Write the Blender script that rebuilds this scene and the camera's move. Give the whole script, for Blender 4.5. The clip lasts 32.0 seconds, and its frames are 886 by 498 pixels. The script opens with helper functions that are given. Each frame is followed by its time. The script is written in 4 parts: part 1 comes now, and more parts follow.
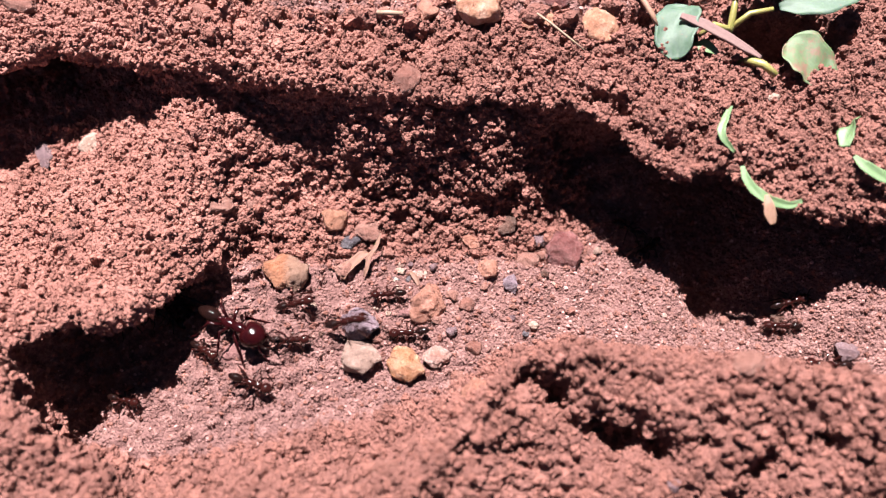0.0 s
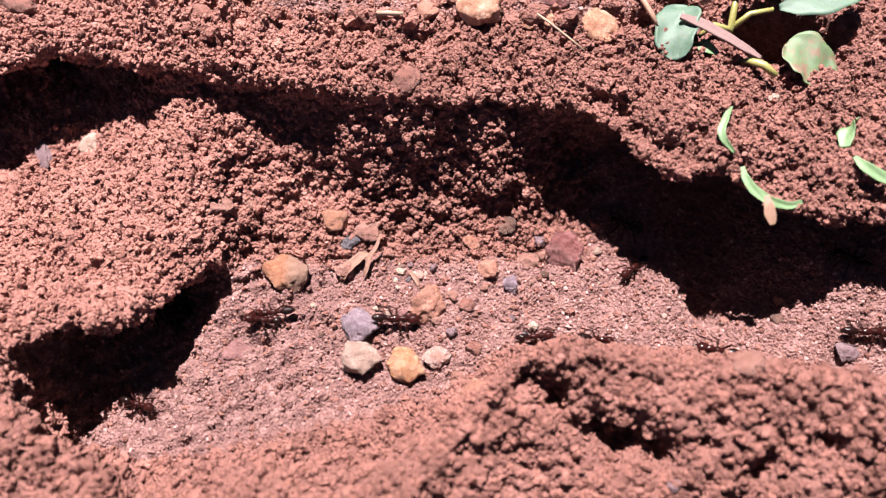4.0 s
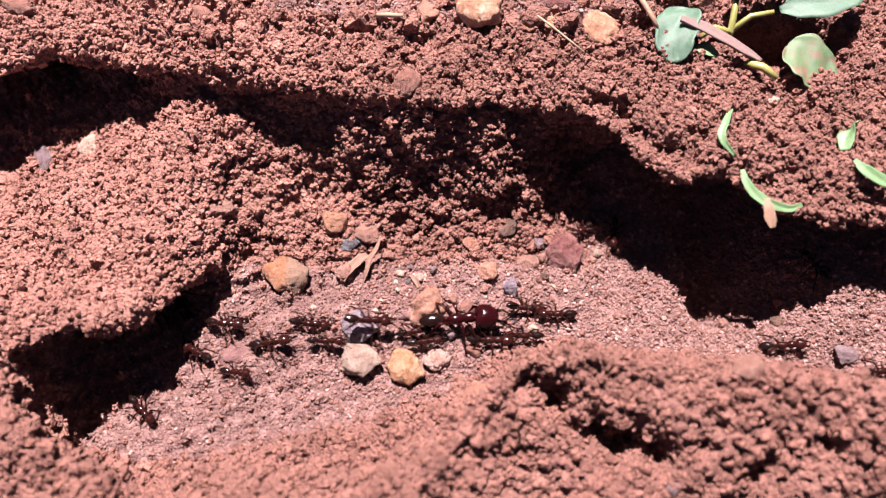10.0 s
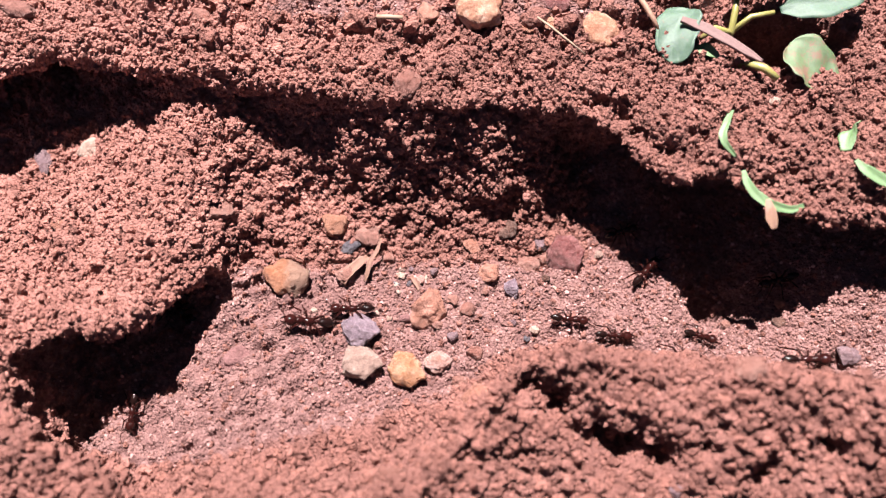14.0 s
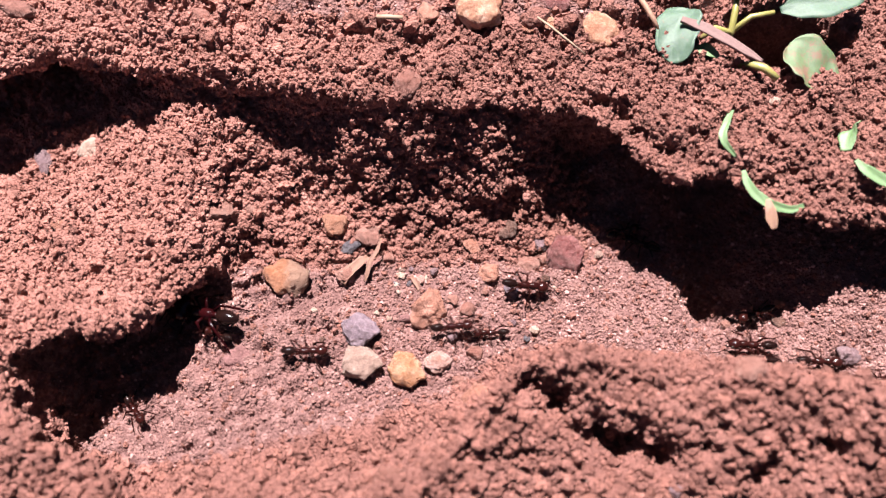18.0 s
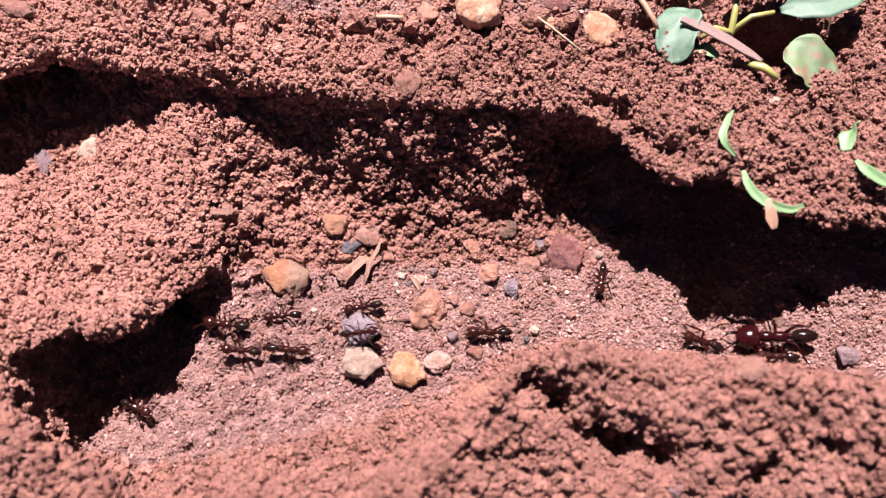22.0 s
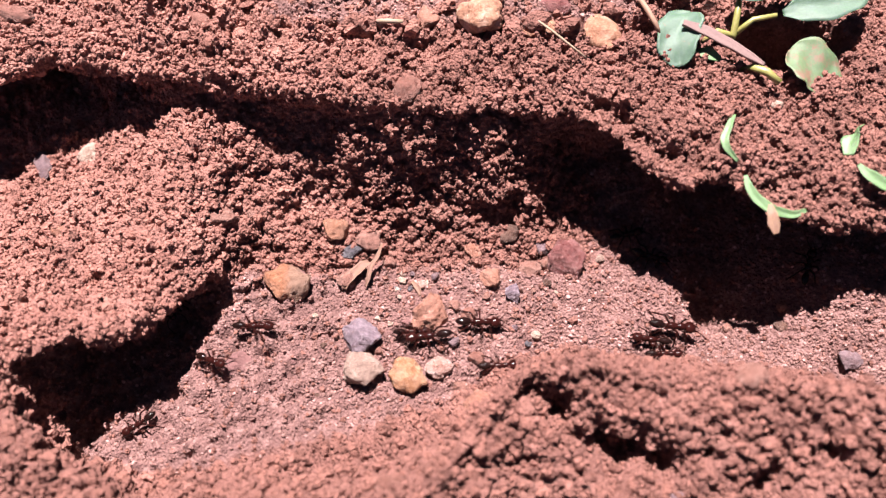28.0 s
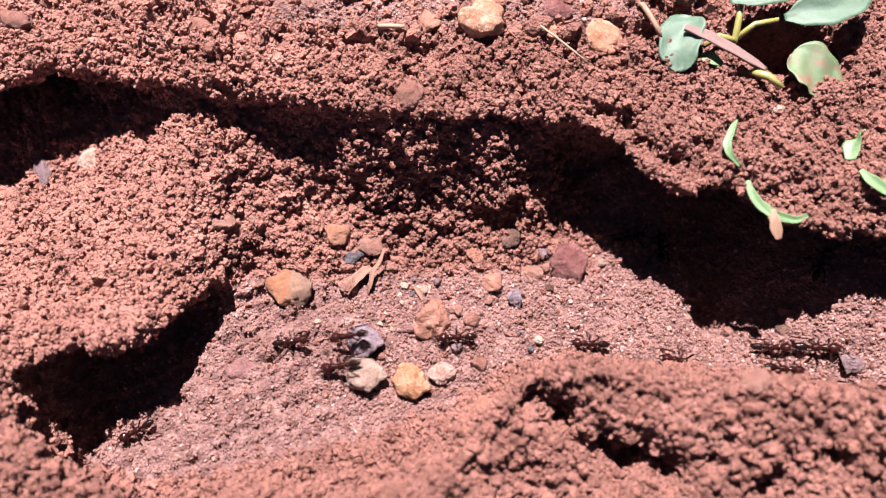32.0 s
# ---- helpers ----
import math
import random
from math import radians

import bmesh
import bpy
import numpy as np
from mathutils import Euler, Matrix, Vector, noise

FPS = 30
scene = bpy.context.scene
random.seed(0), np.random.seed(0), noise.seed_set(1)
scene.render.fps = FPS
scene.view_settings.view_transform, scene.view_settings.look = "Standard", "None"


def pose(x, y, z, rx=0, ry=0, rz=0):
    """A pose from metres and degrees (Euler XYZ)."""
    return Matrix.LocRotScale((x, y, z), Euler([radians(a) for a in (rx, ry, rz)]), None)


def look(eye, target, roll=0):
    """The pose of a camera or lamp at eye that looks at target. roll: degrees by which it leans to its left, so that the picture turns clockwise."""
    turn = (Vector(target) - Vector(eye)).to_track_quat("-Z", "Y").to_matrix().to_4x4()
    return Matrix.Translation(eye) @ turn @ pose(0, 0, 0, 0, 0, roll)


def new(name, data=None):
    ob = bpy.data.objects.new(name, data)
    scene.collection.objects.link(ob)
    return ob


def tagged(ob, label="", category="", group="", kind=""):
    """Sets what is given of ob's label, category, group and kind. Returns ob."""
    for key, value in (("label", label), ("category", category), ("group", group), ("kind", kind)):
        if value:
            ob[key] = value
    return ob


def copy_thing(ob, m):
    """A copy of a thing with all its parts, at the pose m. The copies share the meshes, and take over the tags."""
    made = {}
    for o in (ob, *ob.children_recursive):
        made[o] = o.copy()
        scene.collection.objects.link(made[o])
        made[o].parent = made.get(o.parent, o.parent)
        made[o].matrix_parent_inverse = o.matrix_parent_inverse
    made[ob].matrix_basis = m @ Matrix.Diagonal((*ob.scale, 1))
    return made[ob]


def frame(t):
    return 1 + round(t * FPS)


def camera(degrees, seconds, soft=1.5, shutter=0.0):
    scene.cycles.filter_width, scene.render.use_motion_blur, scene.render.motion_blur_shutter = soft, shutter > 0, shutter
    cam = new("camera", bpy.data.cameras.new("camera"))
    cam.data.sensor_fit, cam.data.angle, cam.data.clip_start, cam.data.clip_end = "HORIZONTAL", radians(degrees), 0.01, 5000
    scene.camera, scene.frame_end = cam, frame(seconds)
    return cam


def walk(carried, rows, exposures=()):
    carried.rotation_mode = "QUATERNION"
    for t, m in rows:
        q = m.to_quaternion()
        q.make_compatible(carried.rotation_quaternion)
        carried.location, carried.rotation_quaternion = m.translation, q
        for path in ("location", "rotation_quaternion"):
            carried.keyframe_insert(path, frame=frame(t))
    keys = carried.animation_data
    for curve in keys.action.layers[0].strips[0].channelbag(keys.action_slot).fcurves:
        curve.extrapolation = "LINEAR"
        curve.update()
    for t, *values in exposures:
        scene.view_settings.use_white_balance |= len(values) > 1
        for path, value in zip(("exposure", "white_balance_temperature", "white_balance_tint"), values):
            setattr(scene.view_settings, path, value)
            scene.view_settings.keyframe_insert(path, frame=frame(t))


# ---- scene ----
# A worn trench in red soil with a column of ants. All lengths below are millimetres times MM.
MM = 0.001
cam = camera(55, 32.0, soft=1.25, shutter=0.12)
cam.data.dof.use_dof = True
cam.data.dof.focus_distance = 0.1115
cam.data.dof.aperture_fstop = 12.0
HOME = (0.0, -55.0, 103.5)


def cam_pose(up, tilt, roll, side=0.0, turn=0.0, nearer=0.0):
    """The camera near its resting place: slid along its own up and side axes and ahead (mm), then tilted, turned and rolled (degrees)."""
    m = pose(HOME[0] * MM, HOME[1] * MM, HOME[2] * MM, 28, 0, 0)
    return m @ Matrix.Translation((side * MM, up * MM, -nearer * MM)) @ pose(0, 0, 0, tilt, turn, roll)


REST = (0.0, 0.0, 0.0, 0.0, 0.0)
FIRST = (-0.95, 0.312, -0.048, 0.28, 0.143)
THIRD = (0.14, 0.072, -0.202, 0.11, 0.103, 0.22)
FOURTH = (1.95, -0.525, -0.364, 0.18, 0.203, 0.5)
LAST = (3.45, -0.933, -0.555, -0.96, -0.236, 0.6)
PATH = [(0.0, cam_pose(*FIRST)), (3.5, cam_pose(*FIRST)), (5.5, cam_pose(*REST)), (13.1, cam_pose(*REST)), (14.0, cam_pose(*THIRD)),
        (22.0, cam_pose(*THIRD)), (23.0, cam_pose(*FOURTH)), (31.0, cam_pose(*FOURTH)), (32.0, cam_pose(*LAST))]
walk(cam, PATH, exposures=[(0.0, 1.97), (32.0, 1.97)])

# ---- daylight: high sun from behind the trench and a little from its left end ----
SUN_ELEV, SUN_AZ = 67.0, 15.0
world = bpy.data.worlds.new("sky")
scene.world = world
world.use_nodes = True
wn = world.node_tree
sky = wn.nodes.new("ShaderNodeTexSky")
sky.sky_type = "NISHITA"
sky.sun_disc = False
sky.sun_elevation = radians(SUN_ELEV)
sky.sun_rotation = radians(-SUN_AZ)
sky.altitude, sky.air_density, sky.dust_density = 1800, 0.25, 0.2
wn.links.new(sky.outputs[0], wn.nodes["Background"].inputs[0])
wn.nodes["Background"].inputs[1].default_value = 0.027
sun = new("sun", bpy.data.lights.new("sun", "SUN"))
sun.data.energy, sun.data.angle, sun.data.color = 5.0, radians(0.53), (1.0, 0.938, 0.91)
sun_dir = Vector((-math.sin(radians(SUN_AZ)) * math.cos(radians(SUN_ELEV)),
                  math.cos(radians(SUN_AZ)) * math.cos(radians(SUN_ELEV)), math.sin(radians(SUN_ELEV))))
sun.matrix_world = look(tuple(sun_dir * 2), (0, 0, 0))


# ---- materials ----
def node_mat(name):
    m = bpy.data.materials.new(name)
    m.use_nodes = True
    nt = m.node_tree
    b = nt.nodes["Principled BSDF"]
    return m, nt, b


def add(nt, kind, **sockets):
    n = nt.nodes.new(kind)
    for k, v in sockets.items():
        n.inputs[k.replace("_", " ")].default_value = v
    return n


def ramp(nt, fac, stops):
    r = nt.nodes.new("ShaderNodeValToRGB")
    while len(r.color_ramp.elements) < len(stops):
        r.color_ramp.elements.new(0.5)
    for e, (p, c) in zip(r.color_ramp.elements, stops):
        e.position, e.color = p, (*c, 1)
    nt.links.new(fac, r.inputs[0])
    return r.outputs[0]


def mix(nt, fac, a, b, mode="MIX"):
    n = nt.nodes.new("ShaderNodeMix")
    n.data_type, n.blend_type = "RGBA", mode
    for sock, v in ((n.inputs[0], fac), (n.inputs[6], a), (n.inputs[7], b)):
        if isinstance(v, (int, float)):
            sock.default_value = v
        elif isinstance(v, tuple):
            sock.default_value = (*v, 1)
        else:
            nt.links.new(v, sock)
    return n.outputs[2]


def noise_out(nt, coord, scale, detail=4.0, rough=0.6):
    n = add(nt, "ShaderNodeTexNoise", Scale=scale, Detail=detail, Roughness=rough)
    nt.links.new(coord, n.inputs["Vector"])
    return n.outputs["Fac"]


def coords(nt):
    return nt.nodes.new("ShaderNodeTexCoord").outputs["Object"]


def bump(nt, b, height, strength, distance):
    n = add(nt, "ShaderNodeBump", Strength=strength, Distance=distance)
    nt.links.new(height, n.inputs["Height"])
    nt.links.new(n.outputs[0], b.inputs["Normal"])


def soil(name, low, mid, high, island=False, paint="", pale=0.15):
    """Crumbly laterite: blotches at centimetre scale, grains at half a millimetre, pale and dark specks."""
    m, nt, b = node_mat(name)
    co = coords(nt)
    c = ramp(nt, noise_out(nt, co, 170, 5, 0.62), [(0.3, low), (0.52, mid), (0.74, high)])
    fine = noise_out(nt, co, 2300, 3, 0.7)
    c = mix(nt, 0.45, c, ramp(nt, fine, [(0.3, tuple(v * 0.62 for v in mid)), (0.55, mid), (0.75, tuple(min(1, v * 1.35) for v in high))]))
    # Soil colour lifted around the upper left bank: pale dust plus painted-in brightness.
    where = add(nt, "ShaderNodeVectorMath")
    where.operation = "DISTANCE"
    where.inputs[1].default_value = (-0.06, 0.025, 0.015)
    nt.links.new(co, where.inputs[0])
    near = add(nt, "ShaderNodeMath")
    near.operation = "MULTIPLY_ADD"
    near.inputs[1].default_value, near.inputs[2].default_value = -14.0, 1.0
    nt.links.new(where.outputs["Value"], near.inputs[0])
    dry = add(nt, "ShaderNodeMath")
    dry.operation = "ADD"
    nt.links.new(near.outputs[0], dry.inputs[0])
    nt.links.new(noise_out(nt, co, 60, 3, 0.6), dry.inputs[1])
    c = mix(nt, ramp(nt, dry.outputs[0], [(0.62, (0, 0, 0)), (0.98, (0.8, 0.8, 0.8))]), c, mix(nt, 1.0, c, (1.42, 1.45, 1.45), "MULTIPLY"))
    if paint:
        at = nt.nodes.new("ShaderNodeAttribute")
        at.attribute_name = paint
        packed = ramp(nt, noise_out(nt, co, 650, 5, 0.7), [(0.3, (0.11, 0.051, 0.047)), (0.5, (0.21, 0.106, 0.1)), (0.68, (0.34, 0.19, 0.178))])
        c = mix(nt, at.outputs["Fac"], c, packed)
    vor = add(nt, "ShaderNodeTexVoronoi", Scale=900.0)
    nt.links.new(co, vor.inputs["Vector"])
    speck = ramp(nt, vor.outputs["Distance"], [(0.06, (1, 1, 1)), (0.1, (0, 0, 0))])
    pick = ramp(nt, vor.outputs["Color"], [(0.86, (0, 0, 0)), (0.88, (1, 1, 1))])
    c = mix(nt, mix(nt, 1.0, speck, pick, "MULTIPLY"), c, (0.42, 0.29, 0.24))
    if island:
        geo = nt.nodes.new("ShaderNodeNewGeometry")
        tint = ramp(nt, geo.outputs["Random Per Island"], [(0.0, (0.74, 0.7, 0.68)), (0.4, (1, 1, 1)), (0.86, (1.12, 1.08, 1.04)), (0.92, (1.1 + 0.3 * pale, 1.06 + 0.4 * pale, 1.02 + 0.45 * pale)), (1.0, (1.15 + pale, 1.15 + 1.2 * pale, 1.15 + 1.3 * pale))])
        c = mix(nt, 1.0, c, tint, "MULTIPLY")
    nt.links.new(c, b.inputs["Base Color"])
    b.inputs["Roughness"].default_value = 0.88
    b.inputs["Specular IOR Level"].default_value = 0.25
    grain = add(nt, "ShaderNodeTexVoronoi", Scale=2600.0)
    nt.links.new(co, grain.inputs["Vector"])
    height = add(nt, "ShaderNodeMath")
    height.operation = "SUBTRACT"
    nt.links.new(noise_out(nt, co, 2400, 5, 0.8), height.inputs[0])
    nt.links.new(grain.outputs["Distance"], height.inputs[1])
    bump(nt, b, height.outputs[0], 1.0, 0.0004)
    return m


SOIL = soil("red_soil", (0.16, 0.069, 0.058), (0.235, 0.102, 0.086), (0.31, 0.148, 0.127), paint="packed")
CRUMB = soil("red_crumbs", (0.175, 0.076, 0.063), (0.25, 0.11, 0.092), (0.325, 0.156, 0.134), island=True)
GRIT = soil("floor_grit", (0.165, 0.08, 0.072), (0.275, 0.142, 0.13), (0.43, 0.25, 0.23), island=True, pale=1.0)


# ---- noise on arrays ----
def hash3(ix, iy, iz, k=0):
    h = (ix.astype(np.int64) * 374761393 + iy.astype(np.int64) * 668265263 + iz.astype(np.int64) * 2147483647 + k * 1274126177) & 0x7FFFFFFF
    h = ((h ^ (h >> 13)) * 1103515245 + 12345) & 0x7FFFFFFF
    h = ((h ^ (h >> 15)) * 69069 + 1) & 0x7FFFFFFF
    return ((h >> 7) & 0xFFFF) / 65535.0


def value_noise(p, k=0):
    """Smooth noise from 0 to 1 at the points p (n, 3)."""
    i = np.floor(p)
    f = p - i
    f = f * f * (3 - 2 * f)
    out = 0
    for a in (0, 1):
        for b in (0, 1):
            for c in (0, 1):
                w = (f[:, 0] if a else 1 - f[:, 0]) * (f[:, 1] if b else 1 - f[:, 1]) * (f[:, 2] if c else 1 - f[:, 2])
                out = out + w * hash3(i[:, 0] + a, i[:, 1] + b, i[:, 2] + c, k)
    return out


def lumps(p, k=0):
    """Rounded grains: one dome per cell, 0 in the joints and 1 on top."""
    i = np.floor(p)
    best = np.full(len(p), 9.0)
    for a in (-1, 0, 1):
        for b in (-1, 0, 1):
            for c in (-1, 0, 1):
                q = i + (a, b, c)
                d = 0
                for n in range(3):
                    d = d + (q[:, n] + 0.15 + 0.7 * hash3(q[:, 0], q[:, 1], q[:, 2], k + n) - p[:, n]) ** 2
                best = np.minimum(best, d)
    return np.clip(1 - best / 0.7, 0, 1)


# ---- the ground: one sheet, swept along the trench from its cross-section ----
def bend(x, *stations):
    """A value that follows the stations (x, value) along the trench, with its corners eased."""
    xs, vs = zip(*stations)
    return sum(w * np.interp(x + d, xs, vs) for d, w in ((-2.4, 0.15), (-1.2, 0.22), (0, 0.26), (1.2, 0.22), (2.4, 0.15)))


def section(x):
    """The cross-section at x (mm), from near to far: (y, z) of ten lines that run along the trench."""
    near_y = bend(x, (-64, -17), (-56.2, -18), (-53, -18.4), (-51.8, -19.4), (-50.4, -26.6), (-46.6, -29.8), (-44, -30.4), (-42, -31), (-40, -32.6), (-38, -35), (-32, -40), (-10, -40), (2, -29), (8, -20.5), (14, -18.2), (20, -20.2), (35, -21.6), (50, -24), (70, -26))
    near_z = bend(x, (-60, 10), (-53, 9.5), (-50, 7.4), (-42, 6.0), (-36, 5.5), (-30, 7.5), (-10, 8), (2, 9), (8, 10), (14, 12.3), (20, 12), (50, 12), (70, 12))
    base_y = bend(x, (-64, -14), (-55.8, -15), (-52.8, -16.4), (-51.4, -18.6), (-49.6, -25.4), (-46.4, -27.6), (-44, -28), (-42, -28.6), (-38.5, -29.4), (-37, -29.6), (-26, -28), (-10, -23.6), (1, -20.3), (8, -15.5), (16, -13.5), (50, -19), (70, -21))
    base_z = bend(x, (-64, 9), (-56.8, 9), (-55.2, 8), (-54, 6), (-52.4, -2), (-50.2, -11), (-46.5, -11), (-44.5, -6.8), (-42, -4.6), (-40, -3.4), (-37, -2.2), (-31, -0.7), (-26, 0.5), (1, 0.4), (16, 0), (50, -0.6), (70, -0.6))
    lip1_y = bend(x, (-60, -19), (-52, -18.6), (-50, -17.2), (-46.5, -15.5), (-40, -14.9), (-35.5, -12.9), (-34, -12), (-32.8, -8.8), (-30.4, -4.5), (-27, 0.3), (-20, 2.2), (-14, 2.8), (2, 3.0), (10, 3.6), (15, 4.4), (23, 1.5), (35, -2), (50, -2), (70, -3))
    lip1_z = bend(x, (-60, 9), (-51, 8), (-46, 8.4), (-36, 8.2), (-33.4, 7.2), (-30.4, 5.0), (-27, 3.4), (-22, 2.4), (-14, 2.0), (3, 1.9), (8, 1.5), (13, 0.7), (18, -0.4), (22, -2.6), (26, -2.8), (29, -1.2), (32, -2.4), (36, -8), (39, -7.0), (42, -3.4), (46, -1), (52, 2.2), (75, 2.0))
    hollow1 = bend(x, (-55.8, 0), (-53.4, 8), (-51, 22), (-37.2, 21), (-33.6, 8.5), (-30.2, 0))
    lip2_y = bend(x, (-75, 13.8), (-59.4, 15.6), (-57, 17), (-55, 20), (-51.5, 21.6), (-45.1, 19.6), (-40.5, 18.2), (-35, 17.8), (-29, 17.4), (-24, 16), (-18, 14.7), (-12, 13.7), (-6, 13.1), (8.5, 12.7), (15.6, 11.4), (19.8, 9.9), (22.5, 7.7), (25.5, 3.8), (29.4, 1.0), (31.6, 2.2), (34.3, 3.2), (36.3, 1.6), (38, -1.6), (40.3, -2.7), (47.7, -2.6), (51.2, -3.0), (54.3, -3.5), (75, -6))
    lip2_z = bend(x, (-75, 17), (-51, 17), (8.5, 16.4), (19.6, 16), (29, 15.6), (35.4, 15), (42.5, 14), (49.5, 13), (56, 12.4), (75, 12))
    shelf_y = bend(x, (-75, 10), (-60, 12), (-46, 16.2), (-37.5, 17.6), (-31, 16), (-26, 14.4), (-20, 13.2), (-14, 10.6), (-8, 9.1), (0, 8.9), (4, 8.6), (8.5, 8.0), (13, 7.2), (17, 7.4), (23, 8), (36, 6), (50, 5), (75, 4))
    shelf_z = bend(x, (-75, 1.5), (-60, 2.6), (-57, 4.6), (-53, 5), (-50, 6.2), (-48, 7.0), (-45.6, 7.5), (-40, 8.2), (-37, 9.8), (-34, 12), (-31, 12.6), (-28, 11), (-25, 8.4), (-20, 6.4), (-14, 7.4), (-8, 8.3), (0, 9.2), (4, 9.2), (8.5, 7.6), (13, 3.8), (17, 0.6), (22, -1.4), (30, -2.2), (36, -7.0), (44, -1.2), (54, 2.6), (75, 2.4))
    hollow2 = bend(x, (-75, 16), (-52, 16), (-45, 9), (-38, 1.6), (-31, 1.0), (-27, 2.4), (-18, 2.2), (-11, 0.8), (4, 0.6), (10, 0.8), (14, 2.8), (22, 8), (34, 13), (75, 13))
    top_y = bend(x, (-75, 27), (-58, 26.5), (-29, 25.5), (1, 21.6), (23, 20.5), (36, 15), (44.5, 12), (56, 9), (75, 8))
    top_z = bend(x, (-75, 18.6), (-58, 18.4), (-29, 18.2), (23, 18.0), (44, 16.8), (75, 16))
    half_y = bend(x, (-75, 0.4), (-31, 0.4), (-23, 0.5), (11, 0.5), (19, 0.4), (75, 0.4))
    half_z = bend(x, (-75, 0.45), (-31, 0.45), (-23, 0.3), (11, 0.3), (19, 0.45), (75, 0.45))
    deep2 = np.clip((hollow2 - 0.9) / 2.5, 0, 1)
    ridge_y = np.minimum(near_y, base_y - bend(x, (-75, 0.9), (-42, 0.9), (-36, 3.0), (75, 3.0)))
    fall = bend(x, (-75, 0.5), (-36, 0.5), (-20, 0.3), (0, 0.7), (10, 1.3), (75, 1.3))
    open1 = np.clip(hollow1 / 6, 0, 1)
    mouth_y = lip1_y - 0.5 - 4.5 * (1 - open1)
    mouth_z = base_z * 0.3 - 4.4 * np.clip(hollow1 / 12, 0, 1) + bend(x, (17, 0), (21.6, -2.2), (25, -2.0), (27.6, -0.8), (29.2, 1.0), (31.3, 0.4), (33, -5.5), (35.5, -9.5), (38.2, -9.0), (40.5, -4.2), (44, -3.2), (47, -1), (50, 0), (52, 1.9), (54, 3.4), (57, 1.2), (75, 1.2))
    mouth_z = np.where(x < -55, np.minimum(base_z, 7.5), mouth_z)
    return [
        (np.minimum(ridge_y - 40, -74), near_z - 14 * fall),
        (ridge_y - 3 - 8 * fall, near_z - 6.5 * fall),
        (ridge_y, near_z),
        (base_y, base_z),
        (mouth_y, mouth_z),
        (lip1_y + hollow1 * 0.9 + 0.3 - 3.2 * (1 - open1), mouth_z + (lip1_z - mouth_z) * 0.25),
        (lip1_y + hollow1 + 0.4 - 1.8 * (1 - open1), mouth_z + (lip1_z - mouth_z) * 0.6),
        (lip1_y + 0.5 - 0.6 * (1 - open1), lip1_z - 1.2 * open1),
        (lip1_y + 0.2, lip1_z),
        (lip1_y * (1 - half_y) + shelf_y * half_y, lip1_z * (1 - half_z) + shelf_z * half_z),
        (shelf_y, shelf_z),
        (np.maximum(shelf_y, lip2_y) * deep2 + (0.7 * shelf_y + 0.3 * lip2_y) * (1 - deep2) + hollow2 * deep2, shelf_z + (lip2_z - shelf_z) * 0.25),
        (np.maximum(shelf_y, lip2_y) * deep2 + (0.3 * shelf_y + 0.7 * lip2_y) * (1 - deep2) + hollow2 * 0.85, shelf_z + (lip2_z - shelf_z) * 0.62),
        (lip2_y + 0.6, lip2_z - 1.4),
        (lip2_y, lip2_z),
        (lip2_y * 0.6 + top_y * 0.4, lip2_z * 0.35 + top_z * 0.65),
        (top_y, top_z),
        (top_y + 22, top_z + 1.2),
    ]


STEPS = (60, 42, 62, 90, 34, 16, 34, 10, 40, 46, 26, 22, 26, 10, 44, 40, 60)


def spread(start, stop, step, reach, growth):
    """Even steps in the middle, then ever longer ones out to the reach."""
    mid = np.arange(start, stop + 1e-6, step)
    out, d = [], step
    while sum(out) < reach:
        d *= growth
        out.append(d)
    c = np.cumsum(out)
    return np.concatenate([start - c[::-1], mid, stop + c])


GX = spread(-69, 69, 0.27, 9000, 1.5)


